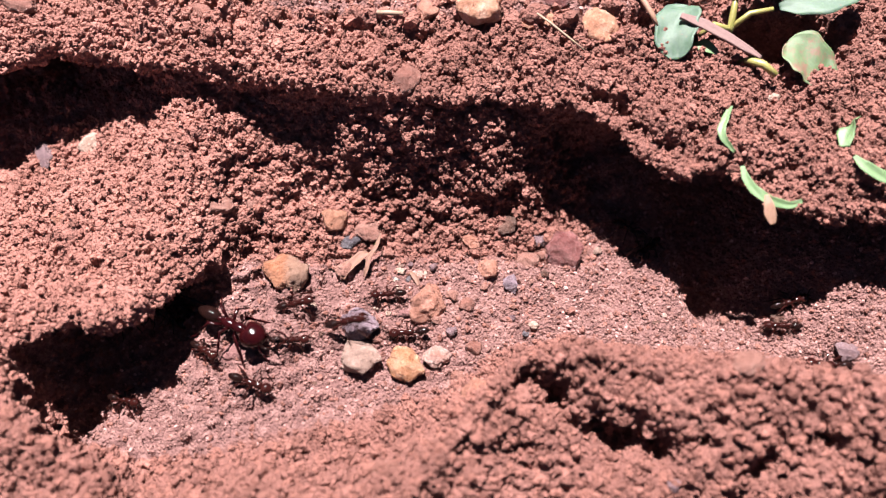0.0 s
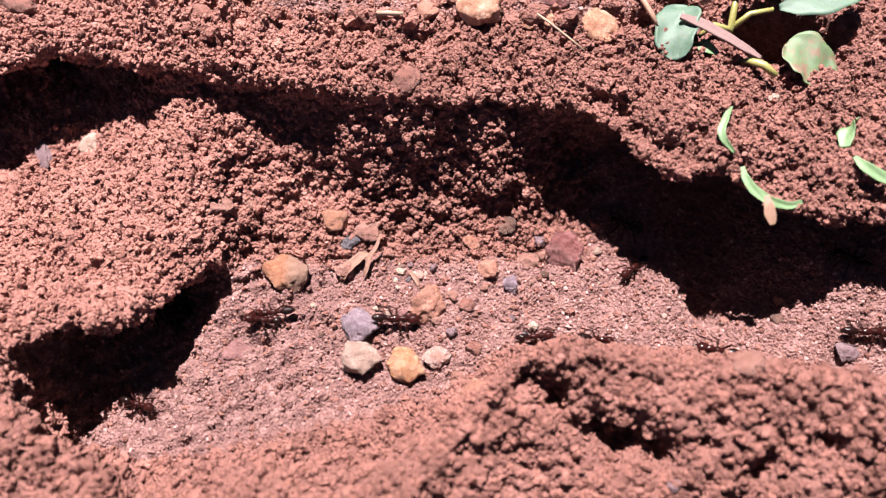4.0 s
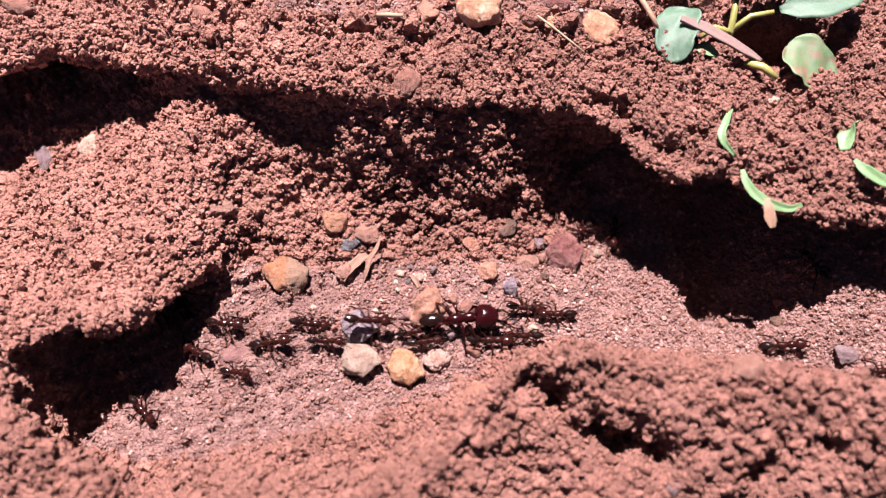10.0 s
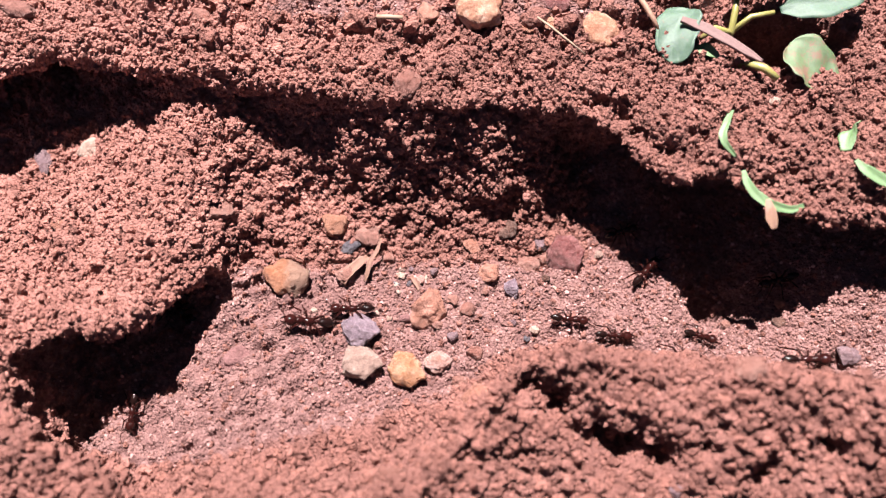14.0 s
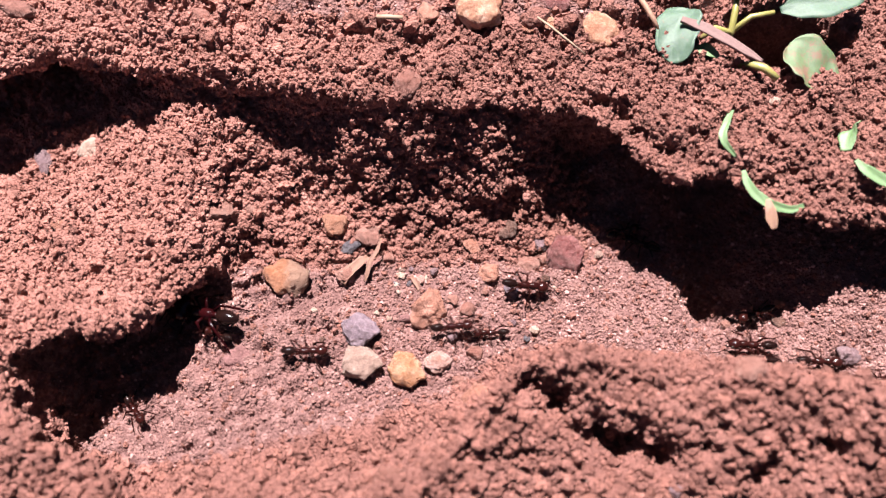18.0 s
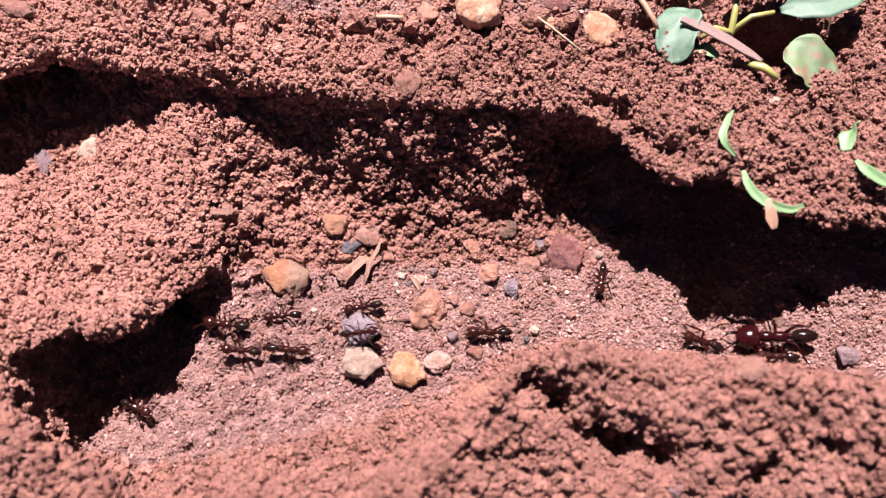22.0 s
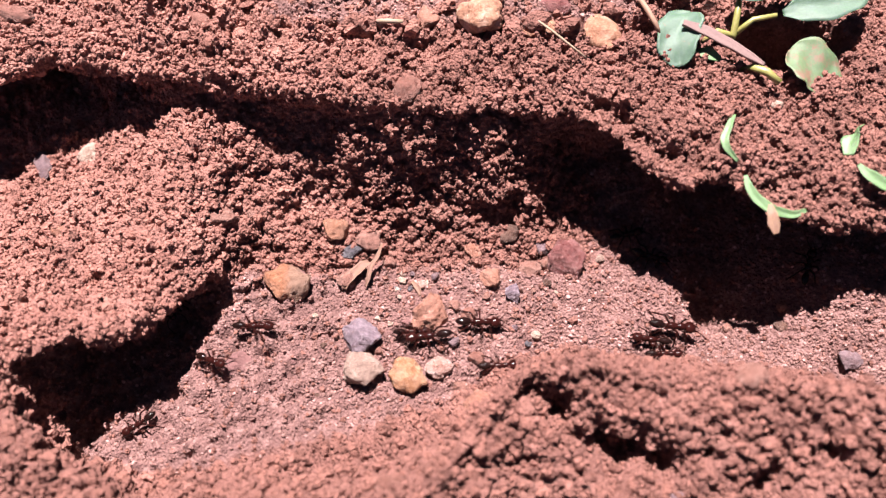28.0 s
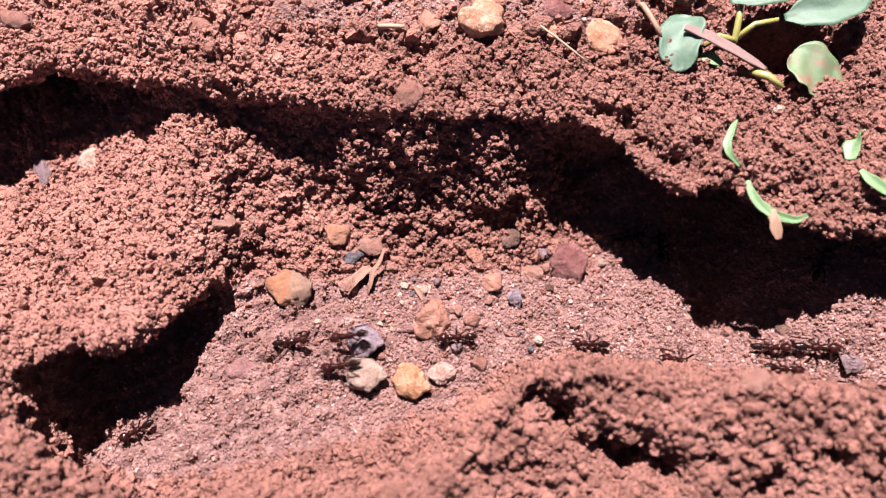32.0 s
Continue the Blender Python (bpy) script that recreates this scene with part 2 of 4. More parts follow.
def sheet():
    """Points of the ground (columns, rows, 3) in mm, with the share of packed floor at each."""
    lines = section(np.clip(GX, -74, 74))
    s = np.concatenate([np.linspace(k, k + 1, n, endpoint=False) for k, n in enumerate(STEPS)] + [[len(STEPS)]])
    k = np.arange(len(lines))
    y = np.stack([l[0] + 0 * GX for l in lines])
    z = np.stack([l[1] + 0 * GX for l in lines])
    i = np.clip(np.floor(s).astype(int), 0, len(lines) - 2)
    f = (s - i)[:, None]
    Y, Z = y[i] * (1 - f) + y[i + 1] * f, z[i] * (1 - f) + z[i + 1] * f
    for _ in range(26):
        Y[1:-1] = (Y[:-2] + 2 * Y[1:-1] + Y[2:]) / 4
        Z[1:-1] = (Z[:-2] + 2 * Z[1:-1] + Z[2:]) / 4
    far = np.cumsum(0.7 * 1.5 ** np.arange(1, 22))
    Y = np.concatenate([Y[0] - far[::-1, None], Y, Y[-1] + far[:, None]])
    Z = np.concatenate([Z[0] + 0 * far[:, None], Z, Z[-1] + 0 * far[:, None]])
    flat = np.clip((np.abs(GX) - 95) / 120, 0, 1)
    flat = flat * flat * (3 - 2 * flat)
    Y = Y * (1 - flat) + np.linspace(Y[0].mean(), Y[-1].mean(), len(Y))[:, None] * flat
    Z = Z * (1 - flat) + 17 * flat
    P = np.stack([np.broadcast_to(GX, Y.shape), Y, Z], -1)
    rows = np.concatenate([np.zeros(len(far)), s, np.full(len(far), len(STEPS))])
    x = P[..., 0]
    packed = np.clip((rows[:, None] - 2.75) / 0.35, 0, 1) * np.clip((5.9 - rows[:, None]) / 0.8, 0, 1) + 0 * x
    open_floor = np.clip((x - 15) / 9, 0, 1) * np.clip((rows[:, None] - 2.75) / 0.35, 0, 1) * np.clip((11.6 - rows[:, None]) / 1.0, 0, 1)
    packed = packed * np.clip((0.5 - P[..., 1]) / 5.0, 0, 1)
    packed = np.maximum(packed, open_floor)
    bare_top = np.clip((P[..., 1] - 23.5) / 2.5, 0, 1) * np.clip((x + 28) / 6, 0, 1) * np.clip((30 - x) / 6, 0, 1) * (rows[:, None] > 14)
    packed = np.maximum(packed, 0.8 * bare_top)
    edge = value_noise(P.reshape(-1, 3) / 2.5, 71).reshape(x.shape) * 0.7 + value_noise(P.reshape(-1, 3) / 0.8, 72).reshape(x.shape) * 0.3
    packed = np.clip((packed - 0.15 - 0.5 * edge) * 3.0, 0, 1)
    packed = packed * np.clip((100 - np.abs(x)) / 25, 0, 1) * np.clip((90 - np.abs(P[..., 1])) / 25, 0, 1)
    return P, rows, packed


def normals(P):
    n = np.cross(np.gradient(P, axis=1), np.gradient(P, axis=0))
    return n / np.maximum(np.linalg.norm(n, axis=-1, keepdims=True), 1e-12)


P0, ROWS, PACKED = sheet()
N0 = normals(P0)
q = P0.reshape(-1, 3)
pk = PACKED.reshape(-1)
close = (np.clip((75 - np.abs(q[:, 0])) / 8, 0, 1) * np.clip((60 - np.abs(q[:, 1])) / 8, 0, 1))
swell = (value_noise(q / 7.0, 3) - 0.5) * 2.0 + (value_noise(q / 3.0, 5) - 0.5) * 1.5
warp = np.stack([value_noise(q / 1.1, 60 + k) for k in range(3)], 1) * 0.9
ragged = np.stack([value_noise(q / 0.45, 80 + k) for k in range(3)], 1) * 0.5
crumbly = lumps((q + warp * 1.4) / 2.2, 17) * 0.5 + lumps((q + warp + ragged) / 0.95, 11) * 0.62 + lumps((q + ragged) / 0.55, 23) * 0.42 + (value_noise(q / 0.4, 29) - 0.5) * 0.4 - 0.75
crumbly = crumbly * 1.15
pits = np.clip(lumps((q + warp * 1.6) / 1.7, 41) - 0.35, 0, 1) * np.clip((value_noise(q / 2.3, 43) - 0.42) * 5, 0, 1)
crumbly = crumbly - 1.9 * pits * (1 - 0.9 * np.clip((-21 - q[:, 1]) / 4, 0, 1))
front = np.clip((-21 - q[:, 1]) / 4, 0, 1)
crumbly = crumbly + front * (lumps((q + warp * 1.5) / 1.9, 53) * 0.9 - 0.45 - 0.5 * np.clip(lumps((q + warp) / 2.4, 57) - 0.5, 0, 1) * np.clip((value_noise(q / 3.0, 58) - 0.45) * 5, 0, 1))
cloddy = np.clip((q[:, 1] - 21.5) / 3, 0, 1) * np.clip((47 - np.abs(q[:, 0])) / 8, 0, 1)
for px, py, deep, wide in ((10.5, -22.6, 2.5, 1.3), (12.6, -24.8, 5.0, 1.7), (14.2, -26.8, 3.0, 1.2), (18.2, -28.0, 5.5, 1.9), (22.0, -28.8, 5.0, 1.7), (25.0, -30.2, 5.0, 1.8), (30.0, -29.0, 2.4, 1.2), (36.5, -31.5, 2.6, 1.4), (44.0, -29.5, 2.4, 1.3), (3.0, -30.5, 2.0, 1.2), (-12.0, -27.5, 1.2, 1.0), (52.0, -30.0, 2.5, 1.6), (20.0, -30.2, 4.5, 1.7), (22.4, 10.6, 3.2, 1.3), (24.6, 7.6, 3.4, 1.3), (27.2, 5.2, 3.2, 1.2), (30.6, 5.0, 3.2, 1.4), (20.0, 12.6, 2.6, 1.2), (32.6, 7.0, 2.6, 1.2), (33.5, 26.0, 4.0, 2.4), (29.5, 26.0, 4.0, 2.0)):
    swell = swell - deep * np.exp(-((q[:, 0] - px) ** 2 + (q[:, 1] - py) ** 2) / wide ** 2)
for px, py in ((41.4, 22.8), (44.2, 22.4), (47.0, 22.4), (49.4, 22.6)):
    swell = swell - 8 * np.exp(-(((q[:, 0] - px) ** 2 + (q[:, 1] - py) ** 2) / 9.0) ** 2)
streak = np.stack([q[:, 0] * 0.8 + q[:, 1] * 0.6, q[:, 1] * 1.9 - q[:, 0] * 1.1, q[:, 2]], 1)
caked = np.clip((-11 - q[:, 0]) / 5, 0, 1)
smooth = caked * ((value_noise(streak / 3.0, 61) - 0.5) * 1.9 + np.abs(value_noise(streak / 1.5 + warp * 0.3, 62) - 0.5) * 1.5 + (value_noise(q / 0.5, 63) - 0.5) * 0.5) + lumps((q + warp) / 1.2, 31) * 0.28 + lumps((q + ragged) / 0.6, 37) * 0.42 + (value_noise(q / 2.4, 7) - 0.5) * 0.8 + (value_noise(q / 0.9, 8) - 0.5) * 0.5
swell = swell + cloddy * ((value_noise(q / 2.6, 47) - 0.55) * 4.2 + (value_noise(q / 1.1, 48) - 0.5) * 1.6)
rise = close * (swell * (1 - 0.72 * pk) + crumbly * (1 - pk) + smooth * pk)
GROUND = (q + N0.reshape(-1, 3) * rise[:, None]).reshape(P0.shape)


def mesh_from(name, verts, faces, smooth_faces=True):
    """A mesh from arrays of points (m) and equal-sized faces."""
    me = bpy.data.meshes.new(name)
    me.vertices.add(len(verts))
    me.vertices.foreach_set("co", np.ascontiguousarray(verts, np.float32).ravel())
    k = faces.shape[1]
    me.loops.add(faces.size)
    me.loops.foreach_set("vertex_index", np.ascontiguousarray(faces, np.int32).ravel())
    me.polygons.add(len(faces))
    me.polygons.foreach_set("loop_start", np.arange(0, faces.size, k, dtype=np.int32))
    me.polygons.foreach_set("use_smooth", np.full(len(faces), smooth_faces))
    me.update(calc_edges=True)
    return me


def ground_sheet():
    r, c = GROUND.shape[:2]
    a = (np.arange(r - 1)[:, None] * c + np.arange(c - 1)[None]).ravel()
    me = mesh_from("ground", GROUND.reshape(-1, 3) * MM, np.stack([a, a + 1, a + c + 1, a + c], 1))
    at = me.attributes.new("packed", "FLOAT", "POINT")
    at.data.foreach_set("value", np.clip(pk + 0 * rise, 0, 1).astype(np.float32))
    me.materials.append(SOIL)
    return tagged(new("ground", me), "red laterite soil with a worn ant trench and crumbly overhanging banks", "ground", kind="structure")


ground_sheet()


# ---- loose crumbs ----
def ball(level):
    bm = bmesh.new()
    bmesh.ops.create_icosphere(bm, subdivisions=level, radius=1.0)
    v = np.array([x.co[:] for x in bm.verts])
    f = np.array([[x.index for x in g.verts] for g in bm.faces])
    bm.free()
    return v, f


def scatter(name, count, low, high, skew, weight, level, material, label, sink, seed, xr=68.0):
    """Crumbs strewn over the ground by area and weight, joined in one mesh."""
    rng = np.random.default_rng(seed)
    A, B, Cc = GROUND[:-1, :-1], GROUND[:-1, 1:], GROUND[1:, :-1]
    area = np.linalg.norm(np.cross(B - A, Cc - A), axis=-1)
    area = np.minimum(area, 0.25)
    ok = (np.abs(A[..., 0]) < xr) & (A[..., 1] > -39) & (A[..., 1] < 47)
    w = (area * ok * weight[:-1, :-1]).ravel()
    at = rng.choice(len(w), count, p=w / w.sum())
    i, j = np.divmod(at, A.shape[1])
    u, v = rng.random(count)[:, None], rng.random(count)[:, None]
    base = A[i, j] + u * (B - A)[i, j] + v * (Cc - A)[i, j]
    size = low + (high - low) * rng.random(count) ** skew
    nrm = N0[i, j]
    bv, bf = ball(level)
    kinds = []
    for k in range(14):
        d = 1 + 1.3 * (value_noise(bv * 1.2 + 10 * k + 50, k) - 0.5) + 1.1 * (value_noise(bv * 2.9 + 7 * k + 90, k + 40) - 0.5)
        kinds.append(bv * d[:, None] * (1 + 0.4 * (rng.random(3) - 0.5)))
    kinds = np.array(kinds)[rng.integers(0, 14, count)]
    ang = rng.random((count, 3)) * 6.283
    ca, sa = np.cos(ang), np.sin(ang)
    R = np.empty((count, 3, 3))
    R[:, 0, 0], R[:, 0, 1], R[:, 0, 2] = ca[:, 0] * ca[:, 1], ca[:, 0] * sa[:, 1] * sa[:, 2] - sa[:, 0] * ca[:, 2], ca[:, 0] * sa[:, 1] * ca[:, 2] + sa[:, 0] * sa[:, 2]
    R[:, 1, 0], R[:, 1, 1], R[:, 1, 2] = sa[:, 0] * ca[:, 1], sa[:, 0] * sa[:, 1] * sa[:, 2] + ca[:, 0] * ca[:, 2], sa[:, 0] * sa[:, 1] * ca[:, 2] - ca[:, 0] * sa[:, 2]
    R[:, 2, 0], R[:, 2, 1], R[:, 2, 2] = -sa[:, 1], ca[:, 1] * sa[:, 2], ca[:, 1] * ca[:, 2]
    V = np.einsum("nij,nkj->nki", R, kinds) * (size / 2)[:, None, None] + (base + nrm * (size * sink)[:, None])[:, None]
    Fc = (bf[None] + (np.arange(count) * len(bv))[:, None, None]).reshape(-1, 3)
    me = mesh_from(name, V.reshape(-1, 3) * MM, Fc, False)
    me.materials.append(material)
    return tagged(new(name, me), label, "soil", kind="stuff")


scatter("soil_crumbs", 6500, 0.5, 1.25, 1.8, 1 - 0.97 * PACKED, 2, CRUMB, "loose reddish-brown soil crumbs covering the crumbly banks", 0.1, 4)
scatter("fine_crumbs", 50000, 0.24, 0.78, 1.4, (1 - 0.85 * PACKED) * (1 - 0.55 * np.clip((-20 - GROUND[..., 1]) / 3, 0, 1)), 1, CRUMB, "fine reddish-brown soil grains on the crumbly banks", 0.18, 5)
scatter("ridge_crumbs", 1600, 0.8, 1.6, 1.5, np.clip((-20 - GROUND[..., 1]) / 3, 0, 1) * (1 - PACKED) + 1e-9, 2, CRUMB, "coarse rounded soil crumbs on the near ridge", 0.05, 7)
scatter("soil_clods", 420, 0.9, 2.6, 2.0, np.clip(GROUND[..., 1] - 22.5, 0, 1) * (np.abs(GROUND[..., 0] - 2) < 34) + 1e-9, 2, CRUMB, "rough clods of reddish-brown soil above the trench", 0.12, 8)
scatter("floor_grit", 38000, 0.13, 0.55, 2.0, PACKED * np.clip((GROUND[..., 0] + 22) / 14, 0.3, 1) + 1e-6, 1, GRIT, "fine purplish-brown grit strewn over the trench floor", 0.1, 6)


# ---- resting places on the ground ----
def surface_z(x, y, near=0.0):
    """Height of the ground at (x, y) in mm: of its layers there, the one nearest to the height given."""
    c = int(np.clip(np.searchsorted(GX, x), 1, len(GX) - 1))
    Y, Z = GROUND[:, c, 1], GROUND[:, c, 2]
    hit = np.nonzero((Y[:-1] - y) * (Y[1:] - y) <= 0)[0]
    if not len(hit):
        return near
    f = (y - Y[hit]) / np.where(np.abs(Y[hit + 1] - Y[hit]) < 1e-9, 1e-9, Y[hit + 1] - Y[hit])
    z = Z[hit] + f * (Z[hit + 1] - Z[hit])
    return float(z[np.argmin(np.abs(z - near))])


def part(name, bm, material, parent, label=""):
    """Links a bmesh as one mesh object under a thing or a part."""
    me = bpy.data.meshes.new(name)
    bm.to_mesh(me)
    bm.free()
    for p in me.polygons:
        p.use_smooth = True
    me.materials.append(material)
    ob = new(name, me)
    ob.parent = parent
    return tagged(ob, label) if label else ob


# ---- pebbles ----
def stone_mat(name, dark, mid, light, rough=0.5, second=None):
    """Weathered stone: mineral blotches, fine grain, veins and a film of red dust; second: a second colour on one side of it."""
    dark, mid, light = [(r * 1.2, g * 1.08, v * 1.06) for r, g, v in (dark, mid, light)]
    m, nt, b = node_mat(name)
    co = coords(nt)
    info = nt.nodes.new("ShaderNodeObjectInfo")
    off = add(nt, "ShaderNodeVectorMath")
    off.operation = "ADD"
    nt.links.new(co, off.inputs[0])
    nt.links.new(info.outputs["Random"], off.inputs[1])
    at = off.outputs[0]
    c = ramp(nt, noise_out(nt, at, 420, 7, 0.68), [(0.36, dark), (0.5, mid), (0.64, light)])
    c = mix(nt, 0.4, c, ramp(nt, noise_out(nt, at, 2600, 4, 0.7), [(0.35, tuple(v * 0.55 for v in mid)), (0.55, mid), (0.72, tuple(min(1, v * 1.3) for v in light))]))
    if second:
        side = nt.nodes.new("ShaderNodeSeparateXYZ")
        nt.links.new(co, side.inputs[0])
        lean = add(nt, "ShaderNodeMath")
        lean.operation = "MULTIPLY_ADD"
        lean.inputs[1].default_value = 260.0
        nt.links.new(side.outputs[0], lean.inputs[0])
        nt.links.new(noise_out(nt, at, 500, 4, 0.6), lean.inputs[2])
        c = mix(nt, ramp(nt, lean.outputs[0], [(0.5, (0, 0, 0)), (0.68, (0.85, 0.85, 0.85))]), c, second)
    vein = ramp(nt, noise_out(nt, at, 700, 5, 0.75), [(0.475, (0, 0, 0)), (0.5, (0.4, 0.4, 0.4)), (0.525, (0, 0, 0))])
    c = mix(nt, vein, c, dark)
    dust = ramp(nt, noise_out(nt, at, 1100, 6, 0.75), [(0.54, (0, 0, 0)), (0.68, (0.4, 0.4, 0.4))])
    c = mix(nt, dust, c, (0.24, 0.115, 0.09))
    nt.links.new(c, b.inputs["Base Color"])
    nt.links.new(ramp(nt, noise_out(nt, at, 900, 5), [(0.35, (rough - 0.15,) * 3), (0.65, (rough + 0.25,) * 3)]), b.inputs["Roughness"])
    chips = add(nt, "ShaderNodeTexVoronoi", Scale=900.0)
    nt.links.new(at, chips.inputs["Vector"])
    height = add(nt, "ShaderNodeMath")
    height.operation = "MULTIPLY_ADD"
    height.inputs[1].default_value = 0.5
    nt.links.new(chips.outputs["Distance"], height.inputs[0])
    nt.links.new(noise_out(nt, at, 1300, 8, 0.8), height.inputs[2])
    bump(nt, b, height.outputs[0], 1.0, 0.0007)
    return m


STONES = {
    "ochre": (stone_mat("ochre_stone", (0.11, 0.042, 0.025), (0.26, 0.115, 0.065), (0.37, 0.19, 0.12), second=(0.27, 0.16, 0.122)), "ochre-brown rounded pebble"),
    "yellow": (stone_mat("yellow_stone", (0.2, 0.088, 0.045), (0.36, 0.185, 0.108), (0.5, 0.34, 0.25), 0.24), "yellow-ochre smooth pebble"),
    "orange": (stone_mat("orange_stone", (0.19, 0.08, 0.056), (0.3, 0.142, 0.104), (0.41, 0.235, 0.19)), "orange-brown angular pebble"),
    "peach": (stone_mat("peach_stone", (0.22, 0.1, 0.06), (0.42, 0.22, 0.145), (0.62, 0.44, 0.36)), "peach-coloured weathered stone"),
    "purple": (stone_mat("purple_stone", (0.08, 0.052, 0.06), (0.15, 0.1, 0.115), (0.24, 0.175, 0.195), 0.45), "purplish-grey pebble"),
    "lavender": (stone_mat("lavender_stone", (0.11, 0.082, 0.105), (0.21, 0.165, 0.205), (0.33, 0.27, 0.32), 0.4), "lavender-grey smooth pebble"),
    "floor": (stone_mat("floor_stone", (0.13, 0.06, 0.06), (0.195, 0.096, 0.096), (0.27, 0.145, 0.148), 0.7), "purplish-brown soil-caked stone"),
    "slate": (stone_mat("slate_stone", (0.04, 0.036, 0.045), (0.095, 0.09, 0.108), (0.19, 0.185, 0.21), 0.4), "bluish slate-grey pebble chip"),
    "greytan": (stone_mat("greytan_stone", (0.18, 0.12, 0.1), (0.3, 0.215, 0.185), (0.42, 0.33, 0.295)), "greyish-tan angular pebble"),
    "pale": (stone_mat("pale_stone", (0.27, 0.14, 0.105), (0.4, 0.265, 0.24), (0.6, 0.5, 0.5), 0.2), "pale pinkish shiny pebble"),
    "pink": (stone_mat("pink_stone", (0.155, 0.071, 0.057), (0.232, 0.116, 0.096), (0.301, 0.181, 0.155)), "dull pink soil-dusted stone"),
    "red": (stone_mat("red_stone", (0.129, 0.053, 0.043), (0.198, 0.09, 0.073), (0.267, 0.138, 0.116)), "reddish-brown soil-stained stone"),
    "darkred": (stone_mat("darkred_stone", (0.085, 0.028, 0.03), (0.17, 0.066, 0.066), (0.29, 0.15, 0.15), 0.35), "dark red-brown faceted pebble"),
    "brown": (stone_mat("brown_stone", (0.05, 0.026, 0.02), (0.095, 0.05, 0.04), (0.16, 0.092, 0.074)), "dark brown pebble"),
    "tan": (stone_mat("tan_stone", (0.18, 0.08, 0.052), (0.28, 0.135, 0.09), (0.35, 0.2, 0.145)), "tan crumbling pebble"),
    "white": (stone_mat("white_stone", (0.26, 0.18, 0.145), (0.38, 0.29, 0.245), (0.5, 0.42, 0.38), 0.4), "whitish quartz chip"),
}
LYING = []


def pebble(x, y, wide, deep, kind, near, where, group, seed, buried=0.3, cuts=6, taper=0.0):
    """A faceted, knocked-about stone, half sunk in the soil."""
    rng = np.random.default_rng(seed)
    v, f = ball(4 if wide > 2.4 else 3)
    q3 = v + seed * 3.7
    v = v * (1 + (0.6 if cuts else 0.26) * (value_noise(q3 * 0.9, seed) - 0.5) + 0.34 * (value_noise(q3 * 2.3, seed + 9) - 0.5))[:, None]
    for _ in range(cuts):
        n = rng.normal(size=3)
        n /= np.linalg.norm(n)
        over = np.maximum(v @ n - (0.55 + 0.24 * rng.random()), 0)
        v = v - 0.93 * over[:, None] * n
    v = v * (1 + 0.12 * (value_noise(q3 * 4.5, seed + 4) - 0.5) + 0.13 * (value_noise(q3 * 9, seed + 5) - 0.5) + 0.08 * (value_noise(q3 * 18, seed + 6) - 0.5))[:, None]
    v[:, 0] = v[:, 0] * (1 - taper * v[:, 1]) + 0.35 * taper * v[:, 1]
    v = v / np.abs(v).max(0)
    tall = 0.72 * min(wide, deep)
    turn = Matrix.Rotation(float(rng.normal() * 0.3), 3, "Z")
    v = (v * (wide / 2, deep / 2 * 1.08, tall / 2)) @ np.array(turn.transposed())
    z = surface_z(x, y, near) + tall * (0.5 - buried)
    me = mesh_from("pebble", v * MM, f)
    mat, text = STONES[kind]
    me.materials.append(mat)
    ob = new("pebble", me)
    ob.location = (x * MM, y * MM, z * MM)
    LYING.append((x, y, wide / 2, deep / 2, z + tall / 2 - 0.1))
    return tagged(ob, text + " " + where, "pebble", group)


FLOOR_STONES = [
    (-21.1, -4.6, 6.9, 6.0, "ochre"), (-10.9, -12.4, 5.2, 4.4, "lavender"), (-10.2, -16.7, 5.2, 4.8, "greytan"),
    (-4.8, -17.7, 4.5, 5.0, "yellow"), (-0.8, -16.6, 3.8, 3.0, "pale"), (3.9, -15.4, 2.3, 2.3, "red"),
    (1, -13.2, 1.7, 1.7, "purple"), (-1.8, -8.9, 5.6, 5.4, "orange"), (16.8, -1.0, 5.6, 5.6, "darkred"),
    (13.4, 1.5, 2.6, 2.2, "purple"), (8.6, 2.4, 3.3, 2.8, "brown"), (6.2, -3.8, 3.4, 2.8, "orange"),
    (11.6, -2.4, 3.2, 2.9, "pink"), (9.1, -6.1, 2.5, 2.3, "lavender")]
for k, (x, y, w, d, kind) in enumerate(FLOOR_STONES):
    pebble(x, y, w, d, kind, 0.5, "lying on the trench floor", "pebbles on the trench floor", 10 + k, 0.22 if w > 4 else 0.28, 0 if kind in ("yellow", "pale") else 2 if kind == "ochre" else 6, 0.3 if w == 5.6 and kind == "orange" else 0.0)
SMALL_STONES = [
    (3.9, 0, 2.7, 2.3, "orange"), (-12.8, 0.1, 3.6, 2.1, "slate"), (-14.9, 2.8, 3.7, 3.6, "tan"), (-10.3, 1.9, 4.3, 3.2, "pink"),
    (-13.1, -4, 3.0, 2.4, "pink"), (-7.6, -1.2, 1.9, 1.9, "pink"), (-3.3, -4.8, 2.1, 1.5, "pale"), (11.9, -12.2, 1.7, 1.4, "white"),
    (51.5, -15.6, 3.4, 2.8, "purple"), (44.9, -10, 1.9, 1.7, "brown"), (3.1, -9.3, 2.2, 2.0, "red"), (1.2, -7.8, 1.8, 1.6, "pink"),
    (-6.4, -5.3, 1.4, 1.3, "slate"), (-17, -9.3, 1.1, 0.8, "white")]
for k, (x, y, w, d, kind) in enumerate(SMALL_STONES):
    pebble(x, y, w, d, kind, 0.8, "half sunk in the trench floor", "small stones in the trench", 40 + k, 0.34)
